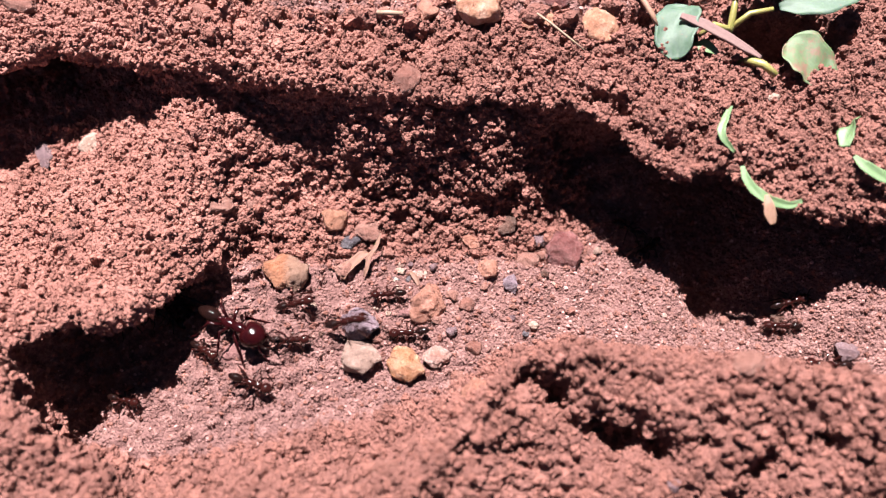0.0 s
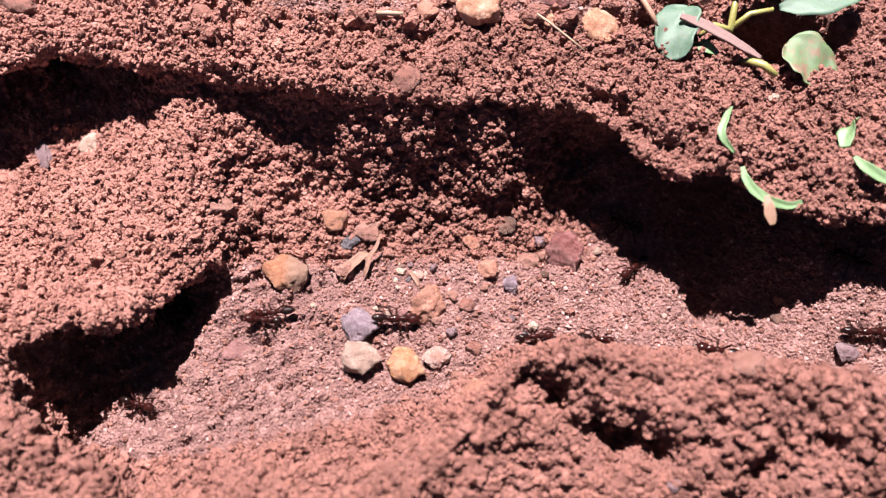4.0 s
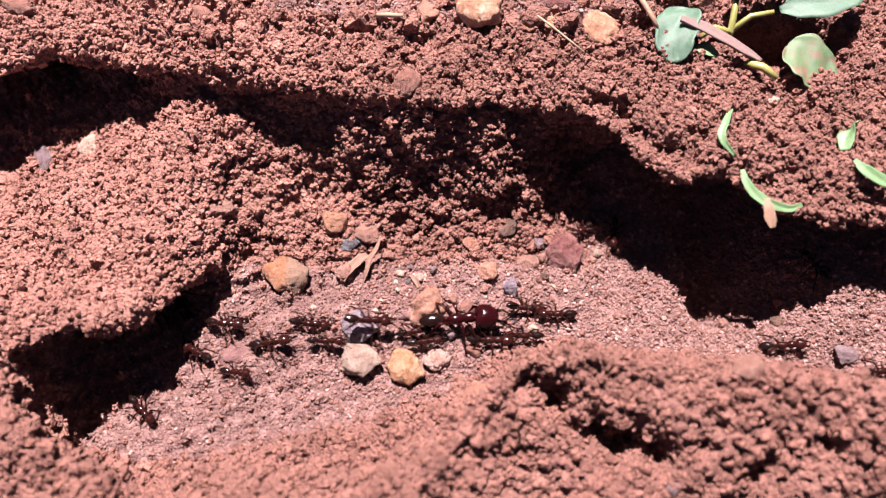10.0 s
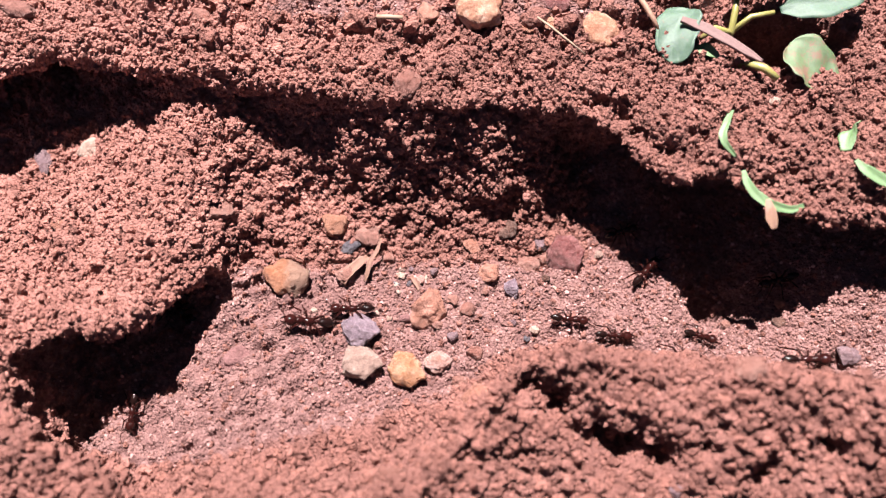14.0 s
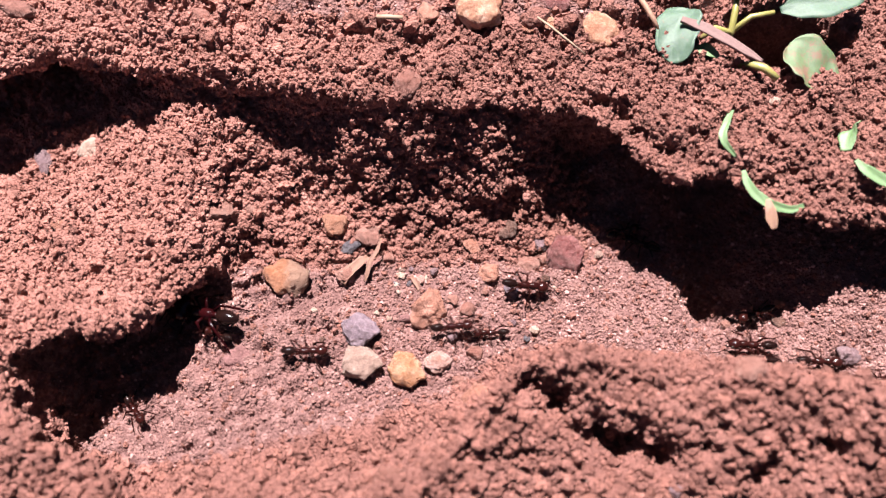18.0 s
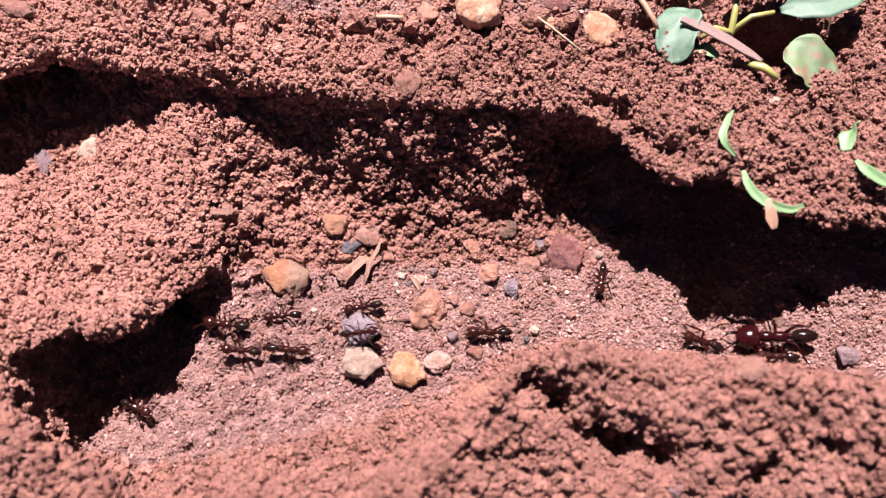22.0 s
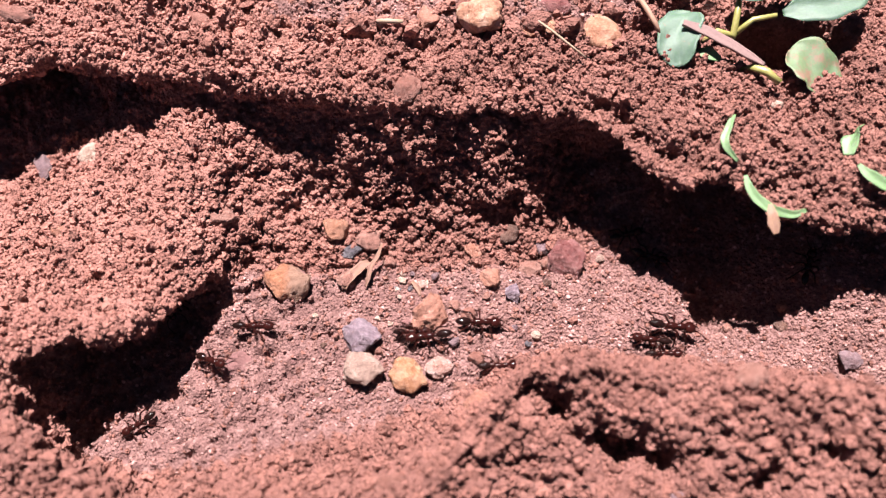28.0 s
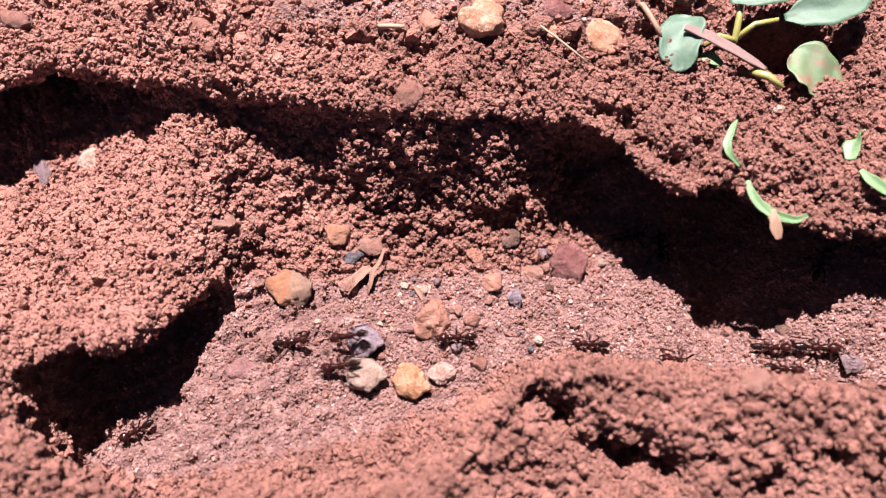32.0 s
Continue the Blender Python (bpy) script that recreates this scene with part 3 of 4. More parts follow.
LATE_STONES = [
    (2.2, -18.9, 3.0, 1.8, "pink"), (24.6, -10.8, 1.1, 0.9, "brown"), (27.9, -11.3, 1.1, 0.8, "brown"), (-5.6, -4.0, 1.6, 1.2, "white"), (9.0, -11.0, 1.2, 1.0, "purple"),
    (-15.6, -13.8, 1.1, 0.9, "brown"), (5.6, -6.4, 1.2, 1.0, "pink"), (13.6, -4.6, 1.3, 1.1, "brown"), (-8.4, -8.8, 1.0, 0.8, "red"), (-26.6, -15.6, 5.8, 3.4, "floor")]
for k, (x, y, w, d, kind) in enumerate(LATE_STONES):
    pebble(x, y, w, d, kind, 0.5, "pressed into the trench floor", "small stones in the trench", 60 + k, 0.42)
GRAVEL = [
    (-3.7, 1.4, 1.1, 1.3, "pink"), (-5.7, -3.2, 1.1, 1.0, "greytan"), (-4.4, -3.2, 0.8, 0.8, "purple"), (-6.4, -5.5, 0.9, 0.9, "white"), (-6.0, -6.7, 0.7, 0.7, "white"),
    (-4.7, -5.3, 0.8, 1.0, "slate"), (-2.4, -4.4, 0.6, 1.1, "white"), (-8.9, -9.6, 0.9, 0.8, "white"), (-7.1, -10.4, 0.9, 0.8, "white"), (-8.6, -14.0, 1.3, 1.2, "red"),
    (-5.0, -10.4, 2.1, 1.2, "floor"), (-3.4, -11.1, 1.0, 0.9, "slate"), (-0.9, -11.4, 1.6, 1.4, "pink"), (0.8, -7.9, 1.0, 1.0, "pink"), (-1.3, -3.7, 1.2, 1.3, "purple"),
    (-11.4, 1.0, 2.2, 1.5, "pink"), (13.9, -0.7, 1.7, 1.5, "pink"), (21.3, -0.2, 1.4, 1.4, "greytan"), (9.1, -9.4, 1.1, 1.0, "pink"), (11.8, -5.8, 0.8, 0.8, "pink"),
    (10.7, -13.2, 1.0, 0.9, "slate"), (14.9, -6.0, 0.5, 1.2, "white"), (21.2, -5.0, 0.5, 0.8, "white"), (29.1, -10.4, 0.8, 0.8, "pale"), (39.2, -8.6, 2.0, 1.5, "pink"),
    (45.3, -7.2, 1.4, 1.6, "orange"), (-24.7, -11.8, 1.1, 1.0, "red"), (-19.4, -15.6, 0.9, 0.8, "floor"), (-16.2, -20.0, 0.8, 0.7, "brown"), (-13.9, -10.4, 0.7, 0.7, "pink"), (6.2, -7.5, 0.9, 0.7, "pink")]
for k, (x, y, w, d, kind) in enumerate(GRAVEL):
    pebble(x, y, w, d, kind, 0.5, "loose on the trench floor", "gravel on the trench floor", 140 + k, 0.2)
BANK_STONES = [
    (-48.6, 12.8, 4.8, 3.2, "white", 8), (-30.1, 2.6, 5.0, 3.4, "pink", 7), (-49.7, 0.4, 3.6, 2.4, "orange", 9), (-26, 4.2, 2.0, 1.8, "pink", 6),
    (-4.8, 14.6, 4.9, 3.8, "red", 15.5), (-20.7, 22.5, 5.0, 2.4, "red", 18), (4.1, -22.3, 4.3, 3.0, "orange", 6), (-6, -32.7, 4.2, 3.0, "red", 7),
    (34.6, -21.6, 4.3, 2.8, "pink", 12), (-55.4, 11.6, 2.4, 4.6, "purple", 5), (26.5, -33.5, 2.0, 1.7, "purple", 12)]
for k, (x, y, w, d, kind, near) in enumerate(BANK_STONES):
    pebble(x, y, w, d, kind, near, "embedded in the crumbly bank", "stones in the bank", 80 + k, 0.45)
TOP_STONES = [
    (-2.2, 25.4, 3.7, 3.7, "orange", 19.5), (4.9, 25.2, 6.6, 6.2, "peach", 19.5), (20.5, 24.6, 7.2, 6.4, "peach", 19), (15, 27.6, 5.8, 3.6, "darkred", 20),
    (-32.9, 25.6, 6.4, 3.0, "red", 20), (-56.7, 26.2, 6.0, 3.0, "red", 20), (11.5, 23.5, 2.2, 1.8, "tan", 19), (14.0, 24.0, 2.0, 2.4, "peach", 19), (42.6, 13.4, 1.7, 1.9, "white", 18)]
for k, (x, y, w, d, kind, near) in enumerate(TOP_STONES):
    pebble(x, y, w, d, kind, near, "on the soil above the trench", "stones above the trench", 110 + k, 0.38, 5)


# ---- plants and litter ----
def leaf_mat(name, dark, light, rough=0.4, through_light=0.25, clean=0.6):
    m, nt, b = node_mat(name)
    co = coords(nt)
    c = ramp(nt, noise_out(nt, co, 260, 4, 0.6), [(0.3, dark), (0.7, light)])
    c = mix(nt, 0.5, c, mix(nt, noise_out(nt, co, 3000, 3, 0.7), tuple(v * 0.6 for v in dark), tuple(min(1, v * 1.25) for v in light)))
    c = mix(nt, ramp(nt, noise_out(nt, co, 420, 8, 0.8), [(clean, (0, 0, 0)), (clean + 0.09, (0.9, 0.9, 0.9))]), c, (0.17, 0.086, 0.064))
    nt.links.new(c, b.inputs["Base Color"])
    b.inputs["Roughness"].default_value = rough
    b.inputs["Subsurface Weight"].default_value = through_light
    b.inputs["Subsurface Radius"].default_value = (0.0004, 0.0006, 0.0002)
    bump(nt, b, noise_out(nt, co, 1500, 5, 0.7), 0.5, 0.00012)
    return m


LEAF = leaf_mat("seedling_leaf", (0.04, 0.082, 0.054), (0.088, 0.138, 0.1), 0.6)
DUSTY_LEAF = leaf_mat("dusty_leaf", (0.055, 0.095, 0.042), (0.115, 0.165, 0.085), 0.62, clean=0.51)
SPROUT = leaf_mat("sprout_leaf", (0.085, 0.16, 0.06), (0.16, 0.24, 0.125), 0.55)
STEM = leaf_mat("seedling_stem", (0.2, 0.18, 0.045), (0.3, 0.27, 0.1))
TWIG = leaf_mat("dry_twig", (0.11, 0.062, 0.06), (0.2, 0.12, 0.115), 0.8, 0.0)
STRAW = leaf_mat("dry_straw", (0.23, 0.15, 0.105), (0.34, 0.25, 0.185), 0.7, 0.1)
SCRAP = leaf_mat("leaf_scrap", (0.13, 0.062, 0.046), (0.22, 0.115, 0.085), 0.75, 0.1)
HUSK = leaf_mat("dry_husk", (0.2, 0.102, 0.07), (0.3, 0.175, 0.125), 0.7, 0.2)


def V(x, y, z):
    return Vector((x, y, z)) * MM


def tube(points, radii, sides=7):
    """A bent, tapering rod through the points (mm)."""
    bm = bmesh.new()
    rings = []
    pts = [Vector(p) * MM for p in points]
    for k, p in enumerate(pts):
        d = (pts[min(k + 1, len(pts) - 1)] - pts[max(k - 1, 0)]).normalized()
        a = d.orthogonal().normalized()
        b = d.cross(a)
        r = radii[k] * MM
        rings.append([bm.verts.new(p + (a * math.cos(t) + b * math.sin(t)) * r) for t in (6.2832 * j / sides for j in range(sides))])
    for r0, r1 in zip(rings, rings[1:]):
        for j in range(sides):
            bm.faces.new((r0[j], r0[(j + 1) % sides], r1[(j + 1) % sides], r1[j]))
    bm.faces.new(rings[0][::-1])
    bm.faces.new(rings[-1])
    bmesh.ops.recalc_face_normals(bm, faces=bm.faces)
    return bm


def blade(spine, widths, side, cup=0.2, thick=0.22, across=8, oval=False):
    """A leaf: a cupped blade along the spine (mm), with a thickness and a groove down its middle."""
    bm = bmesh.new()
    n = 7 * (len(spine) - 1) + 1
    s = np.linspace(0, len(spine) - 1, n)
    k = np.arange(len(spine))
    P = np.stack([np.interp(s, k, [p[i] for p in spine]) for i in range(3)], 1)
    for _ in range(10):
        P[1:-1] = (P[:-2] + 2 * P[1:-1] + P[2:]) / 4
    W = np.interp(s, k, widths)
    for _ in range(8):
        W[1:-1] = (W[:-2] + 2 * W[1:-1] + W[2:]) / 4
    if oval:
        W = max(widths) * np.sqrt(np.clip(1 - (s / (len(spine) - 1) * 2 - 1) ** 2, 0.01, 1)) ** 0.85
    side = Vector(side).normalized()
    layers = []
    for lift in (0.0, -thick):
        rows = []
        for i in range(n):
            d = Vector(P[min(i + 1, n - 1)] - P[max(i - 1, 0)]).normalized()
            a = (side - d * side.dot(d)).normalized()
            up = a.cross(d)
            up = up if up.z > 0 else -up
            row = []
            for j in range(across + 1):
                u = 2 * j / across - 1
                h = cup * W[i] * (u * u - 0.4) - 0.05 * W[i] * math.exp(-(u / 0.12) ** 2) + 0.05 * W[i] * math.sin(5 * u + i * 0.4)
                row.append(bm.verts.new((Vector(P[i]) + a * u * W[i] * (1 + 0.05 * math.sin(i * 0.75 + 2 * u)) + up * (h + lift * (1 - 0.7 * u * u))) * MM))
            rows.append(row)
        layers.append(rows)
    for r, flip in ((layers[0], False), (layers[1], True)):
        for i in range(n - 1):
            for j in range(across):
                f = (r[i][j], r[i][j + 1], r[i + 1][j + 1], r[i + 1][j])
                bm.faces.new(f[::-1] if flip else f)
    t, b = layers
    for i in range(n - 1):
        for j in (0, across):
            bm.faces.new((t[i][j], t[i + 1][j], b[i + 1][j], b[i][j]))
    for i in (0, n - 1):
        for j in range(across):
            bm.faces.new((t[i][j], t[i][j + 1], b[i][j + 1], b[i][j]))
    bmesh.ops.recalc_face_normals(bm, faces=bm.faces)
    return bm


def empty(name, x, y, z):
    ob = new(name)
    ob.empty_display_size = 0.002
    ob.location = (0, 0.0, -0.0002)
    return ob


plant = empty("seedling", 37, 22, 19)
plant.location = (0.0004, 0.0005, -0.0012)
tagged(plant, "small green seedling with rounded soil-dusted leaves above the trench", "plant")
part("leaf", blade([(32.0, 24.9, 20.9), (30.8, 23.7, 21.5), (29.8, 21.6, 21.4), (29.3, 19.2, 20.8), (29.8, 16.9, 19.6)], [0.5, 2.5, 2.75, 2.5, 0.4], (1, -0.15, 0.25), 0.2, oval=True, across=12), LEAF, plant)
part("leaf", blade([(44.2, 19.6, 19.8), (45.3, 18.5, 20.2), (46.9, 16.8, 19.6), (47.9, 15.2, 18.6), (48.4, 13.8, 17.8)], [0.6, 2.7, 3.3, 2.9, 0.6], (0.6, 0.8, 0.1), 0.24, oval=True, across=12), DUSTY_LEAF, plant)
part("leaf", blade([(43.2, 23.5, 22.0), (45.6, 23.7, 22.8), (48.6, 24.0, 23.4), (52.1, 25.4, 23.6), (55.0, 27.2, 23.4)], [0.5, 2.1, 2.7, 2.4, 0.5], (-0.2, 1, 0.25), 0.2), LEAF, plant)
# Unseen leaf past the top of the view, added to shade the hollow.
part("leaf", blade([(36.4, 25.9, 22.6), (39.4, 26.4, 23.6), (43.2, 27.4, 23.8), (47.5, 29.2, 23.2)], [0.5, 2.4, 2.7, 0.5], (-0.2, 1, 0.1), 0.2), LEAF, plant)
part("leaf", blade([(32.2, 19.5, 19.4), (33.2, 18.9, 20.0), (34.3, 18.5, 19.8), (35.2, 18.2, 19.2)], [0.3, 0.9, 0.8, 0.3], (0.2, 1, 0.2), 0.2), SPROUT, plant)
part("stem", tube([(36.8, 20.0, 17.8), (37.2, 21.8, 20.0), (37.6, 24.0, 21.4), (38.2, 27.0, 22.6)], [0.5, 0.48, 0.45, 0.35]), STEM, plant)
part("stem", tube([(37.2, 21.8, 20.0), (39.6, 23.2, 21.2), (42.4, 23.2, 22.0)], [0.4, 0.38, 0.3]), STEM, plant)
part("stem", tube([(37.2, 21.6, 19.8), (35.0, 22.0, 20.4), (33.0, 20.8, 19.8)], [0.5, 0.45, 0.3]), STEM, plant)
part("stem", tube([(38.0, 17.4, 18.4), (39.0, 16.8, 19.6), (40.4, 15.6, 20.0), (42.0, 14.4, 19.4)], [0.5, 0.55, 0.55, 0.45]), STEM, plant)
ring = new("grass_stalk")
tagged(ring, "thin tan dried stem curving over the soil", "plant stem")
part("stalk", tube([(25.4, 28.0, 19.4), (25.8, 26.4, 20.6), (26.3, 24.6, 20.9), (27.1, 22.8, 20.6), (28.0, 21.6, 19.2)], [0.3, 0.36, 0.38, 0.34, 0.25]), HUSK, ring)

twig = new("twig")
twig.location = (0, 0.0009, -0.0012)
tagged(twig, "flat purplish-brown dry twig lying across the seedling", "twig")
part("bark", blade([(30.6, 21.6, 22.2), (33.0, 20.4, 22.2), (35.6, 19.0, 21.7), (38.4, 17.4, 21.0), (40.6, 16.2, 20.3)], [0.4, 0.75, 0.8, 0.62, 0.25], (0.5, 1, 0), 0.12, 0.7), TWIG, twig)


def sprout(name, label, parts):
    ob = new(name)
    tagged(ob, label, "sprout", "sprouts on the bank")
    for kind, spine, widths, side, mat in parts:
        if kind == "leaf":
            spine = [(x, y - 0.25, z + 0.4) for x, y, z in spine]
        part(kind, blade(spine, widths, side, 0.22, 0.2), mat, ob)
    return ob


sprout("sprout", "narrow bright green seedling leaf curling from the bank", [
    ("leaf", [(35.9, 10.4, 17.7), (34.9, 8.5, 17.7), (34.1, 6.8, 17.6), (34.4, 5.7, 17.2), (35.8, 4.3, 16.4)], [0.25, 0.5, 0.52, 0.4, 0.2], (1, 0.1, 0.5), SPROUT)])
sprout("sprout", "curved green seedling leaf with a dry husk over the hollow", [
    ("leaf", [(36.6, 2.7, 15.8), (36.9, 1.0, 15.4), (37.9, -0.4, 15.0), (39.5, -1.6, 14.7), (42.0, -2.1, 14.2), (43.7, -1.4, 14.3)], [0.25, 0.5, 0.62, 0.6, 0.5, 0.25], (0.7, 1, 0.5), SPROUT),
    ("husk", [(39.2, -1.2, 15.4), (39.3, -2.4, 15.2), (39.5, -3.5, 14.6), (39.9, -4.5, 13.9)], [0.25, 0.6, 0.75, 0.3], (1, 0, 0.2), HUSK)])
sprout("sprout", "small broken green seedling leaves on the bank edge", [
    ("leaf", [(51.8, 8.9, 16.9), (50.4, 8.0, 17.0), (49.8, 6.9, 16.7), (49.5, 5.2, 16.3)], [0.5, 1.05, 1.1, 0.6], (0.7, 0.5, 0.5), SPROUT),
    ("leaf", [(50.0, 3.4, 16.9), (51.0, 1.9, 16.8), (52.9, 0.9, 16.4), (54.6, 0.0, 16.0)], [0.25, 0.7, 0.8, 0.5], (0.6, 1, 0.4), SPROUT)])


def straw(label, points, radii, mat=STRAW, name="straw"):
    points = [(x, y, max(z, surface_z(x, y, 22.0) + 0.25)) for x, y, z in points]
    ob = new(name)
    tagged(ob, label, "dry plant bit", "dry plant bits")
    part("stalk", tube(points, radii, 6), mat, ob)
    return ob


straw("short pale straw fragment lying on the soil above the trench", [(-8.6, 23.9, 20.0), (-7.0, 23.8, 20.1), (-5.2, 23.7, 20.0)], [0.28, 0.34, 0.3])
straw("thin dry straw lying down the bank top", [(12.2, 23.4, 20.4), (14.0, 21.8, 20.2), (16.4, 20.0, 19.4), (18.2, 18.6, 18.8)], [0.13, 0.15, 0.14, 0.1], STRAW)
curl = new("dry_leaf")
tagged(curl, "curled tan dry leaf scrap on the trench floor", "dry leaf")
part("blade", blade([(-8.4, 0.5, 3.0), (-8.9, -1.3, 2.5), (-10.0, -2.7, 2.2), (-10.1, -4.1, 1.8), (-10.6, -5.2, 1.2)], [0.1, 0.3, 0.34, 0.3, 0.1], (1, 0.5, 0.3), 0.5), SCRAP, curl)
scrap = new("dry_leaf")
tagged(scrap, "crumpled pinkish-tan dry leaf scrap on the trench floor", "dry leaf")
part("blade", blade([(-13.4, -5.4, 1.0), (-12.9, -4.2, 1.7), (-11.9, -3.2, 1.6), (-10.9, -2.3, 1.9), (-10.2, -1.5, 1.4)], [0.4, 0.9, 0.7, 0.75, 0.3], (0.6, -0.8, 0.2), 0.5), SCRAP, scrap)
chip = new("dry_leaf")
tagged(chip, "tiny pale dry leaf flake beside a pebble", "dry leaf")
part("blade", blade([(-4.4, -4.4, 1.2), (-3.6, -5.4, 1.3), (-3.2, -6.4, 1.0)], [0.2, 0.4, 0.2], (1, 0.3, 0.3), 0.3), SCRAP, chip)


# ---- ants ----
def shell(name, dark, light, rough=0.16):
    m, nt, b = node_mat(name)
    co = coords(nt)
    nt.links.new(ramp(nt, noise_out(nt, co, 900, 4), [(0.3, dark), (0.7, light)]), b.inputs["Base Color"])
    b.inputs["Roughness"].default_value = rough
    b.inputs["Specular IOR Level"].default_value = 0.28
    bump(nt, b, noise_out(nt, co, 2600, 4, 0.7), 0.4, 0.00012)
    return m


BLACK = shell("dark_shell", (0.005, 0.0022, 0.002), (0.012, 0.0045, 0.004), 0.12)
BROWN = shell("brown_shell", (0.011, 0.0025, 0.0022), (0.027, 0.006, 0.005), 0.13)
RED = shell("red_shell", (0.01, 0.0012, 0.0018), (0.02, 0.0022, 0.0029), 0.14)


def blob(x, z, rx, ry, rz, pinch=0.0, segs=14, cleft=0.0):
    """A smooth body segment, narrower to its rear by pinch."""
    bm = bmesh.new()
    bmesh.ops.create_uvsphere(bm, u_segments=segs, v_segments=9, radius=1.0)
    for v in bm.verts:
        a, b, c = v.co.z, v.co.x, v.co.y
        k = 1 - pinch * (0.5 - a / 2) ** 1.5
        a += cleft * max(0.0, -a) * max(0.0, 1 - abs(b) * 1.6) ** 1.5
        v.co = Vector((x + a * rx, b * ry * k, z + c * rz * k)) * MM
    bmesh.ops.recalc_face_normals(bm, faces=bm.faces)
    return bm


LEGS = [(1.15, 0.26, 48, 2.4), (0.55, 0.28, 94, 2.3), (0.0, 0.26, 146, 3.0)]


def ant(big):
    """An ant in parts that faces +x, its feet on z = 0; a soldier has a large red head and long jaws."""
    root = new("ant")
    root.empty_display_size = 0.002
    tagged(root, "big-headed dark red soldier ant striding along the trench" if big else "small dark brown worker ant running along the trench", "ant", "ants in the column")
    z = 1.45
    hl = 1.2 if big else 0.8
    hx = 2.0 + hl * 0.8
    skin = RED if big else BROWN
    head = part("head", blob(hx, z + 0.1, hl, hl * 0.92, hl * 0.74, -0.2, 18, 0.32 if big else 0.1), skin, root, "glossy red-brown head" if big else "")
    part("thorax", blob(1.4, z + 0.14, 0.8, 0.56, 0.52, 0.3), skin, root)
    part("hind_thorax", blob(0.35, z, 0.84, 0.5, 0.46, -0.15), skin, root)
    part("petiole", blob(-0.6, z - 0.02, 0.36, 0.27, 0.36), skin, root)
    part("gaster", blob(-1.85, z + 0.02, 1.2 if big else 1.1, 0.76 if big else 0.66, 0.72 if big else 0.62, 0.3), BLACK, root, "shiny blackish abdomen")
    for s in (1, -1):
        j = 1.3 if big else 0.6
        x0 = hx + hl * 0.85
        part("jaw", tube([(x0, s * hl * 0.4, z), (x0 + j * 0.5, s * hl * 0.45, z), (x0 + j, s * 0.08, z - 0.05)], [0.17, 0.12, 0.03], 6), BLACK, head)
        part("antenna", tube([(x0 - 0.1, s * 0.3, z + 0.2), (x0 + 0.7, s * 1.1, z + 0.75), (x0 + 1.4, s * 1.3, z + 0.1), (x0 + 2.2, s * 1.1, z - 0.6)], [0.07, 0.07, 0.06, 0.05], 5), skin, head)
        eye = part("eye", blob(0, 0, 0.13, 0.1, 0.13, segs=8), BLACK, head, "tiny black eye")
        eye.location = V(hx + hl * 0.35, s * hl * 0.78, z + 0.1 + hl * 0.28)
        for lx, ly, deg, reach in LEGS:
            a = radians(deg)
            dx, dy = math.cos(a), math.sin(a)
            pts = [(0, 0, 0), (0.4 * reach * dx, s * 0.4 * reach * dy, 0.8), (0.76 * reach * dx, s * 0.76 * reach * dy, -0.45), (reach * dx, s * reach * dy, -z + 0.2), (1.16 * reach * dx, s * 1.16 * reach * dy, -z + 0.1)]
            leg = part("leg", tube(pts, [0.16, 0.16, 0.12, 0.08, 0.06], 6), skin, root)
            leg.location = V(lx, s * ly, z - 0.15)
    return root


WORKER, SOLDIER = ant(False), ant(True)


def walkable(x, y):
    """Height under an ant: the trench floor, or a pebble that lies there."""
    z = surface_z(x, y, 0.0 if x > -34 else -5.0)
    for px, py, a, b, top in LYING:
        d = ((x - px) / a) ** 2 + ((y - py) / b) ** 2
        if d < 1 and top < 5:
            z = max(z, top * math.sqrt(1 - d) + z * (1 - math.sqrt(1 - d)))
    return z


def stance(x, y, heading, size, steep=0.9):
    """The pose of an ant at (x, y) mm that runs that way, tilted to the ground under it and a little to the near side of the road."""
    y = y - 0.4 * size
    h = Vector((math.cos(heading), math.sin(heading), 0))
    r = 1.6 * size
    za, zb, zc = walkable(x + h.x * r, y + h.y * r), walkable(x - h.x * r, y - h.y * r), walkable(x, y)
    d = Vector((h.x * 2 * r, h.y * 2 * r, max(-steep * r, min(steep * r, za - zb)))).normalized()
    side = Vector((-h.y, h.x, 0))
    up = d.cross(side)
    m = Matrix((d, side, up)).transposed().to_4x4()
    z = max(zc, (za + zb) / 2) + 0.05
    return Matrix.Translation(V(x, y, z)) @ m


CAVE = [(x, y) for y in (-7.5, -4.8, -2.1, 0.6, 3.0) for x in (-45.5, -42.2, -38.9, -35.8)]
AWAY = [(68 + 5.2 * k, y) for k in range(6) for y in (-16.5, -13.0, -9.5, -6.0)]
CROSSINGS = []


def lane(x):
    """The middle of the ants' road along the trench."""
    return float(np.interp(x, [-46, -38, -34, -30, -22, -10, 0, 12, 25, 40, 55, 70, 110], [-5, -6, -9.5, -13.2, -13.6, -13.2, -12.8, -12.6, -12.9, -14.3, -15.6, -14, -13]))


SEEN = {}


def crossing(t, *seen):
    """Ants at (x, y) mm at t seconds that run towards the right (1) or the left end (-1) of the trench."""
    SEEN.setdefault(t, []).extend([list(a) for a in seen])


LEFT, RIGHT = -38.0, 66.0


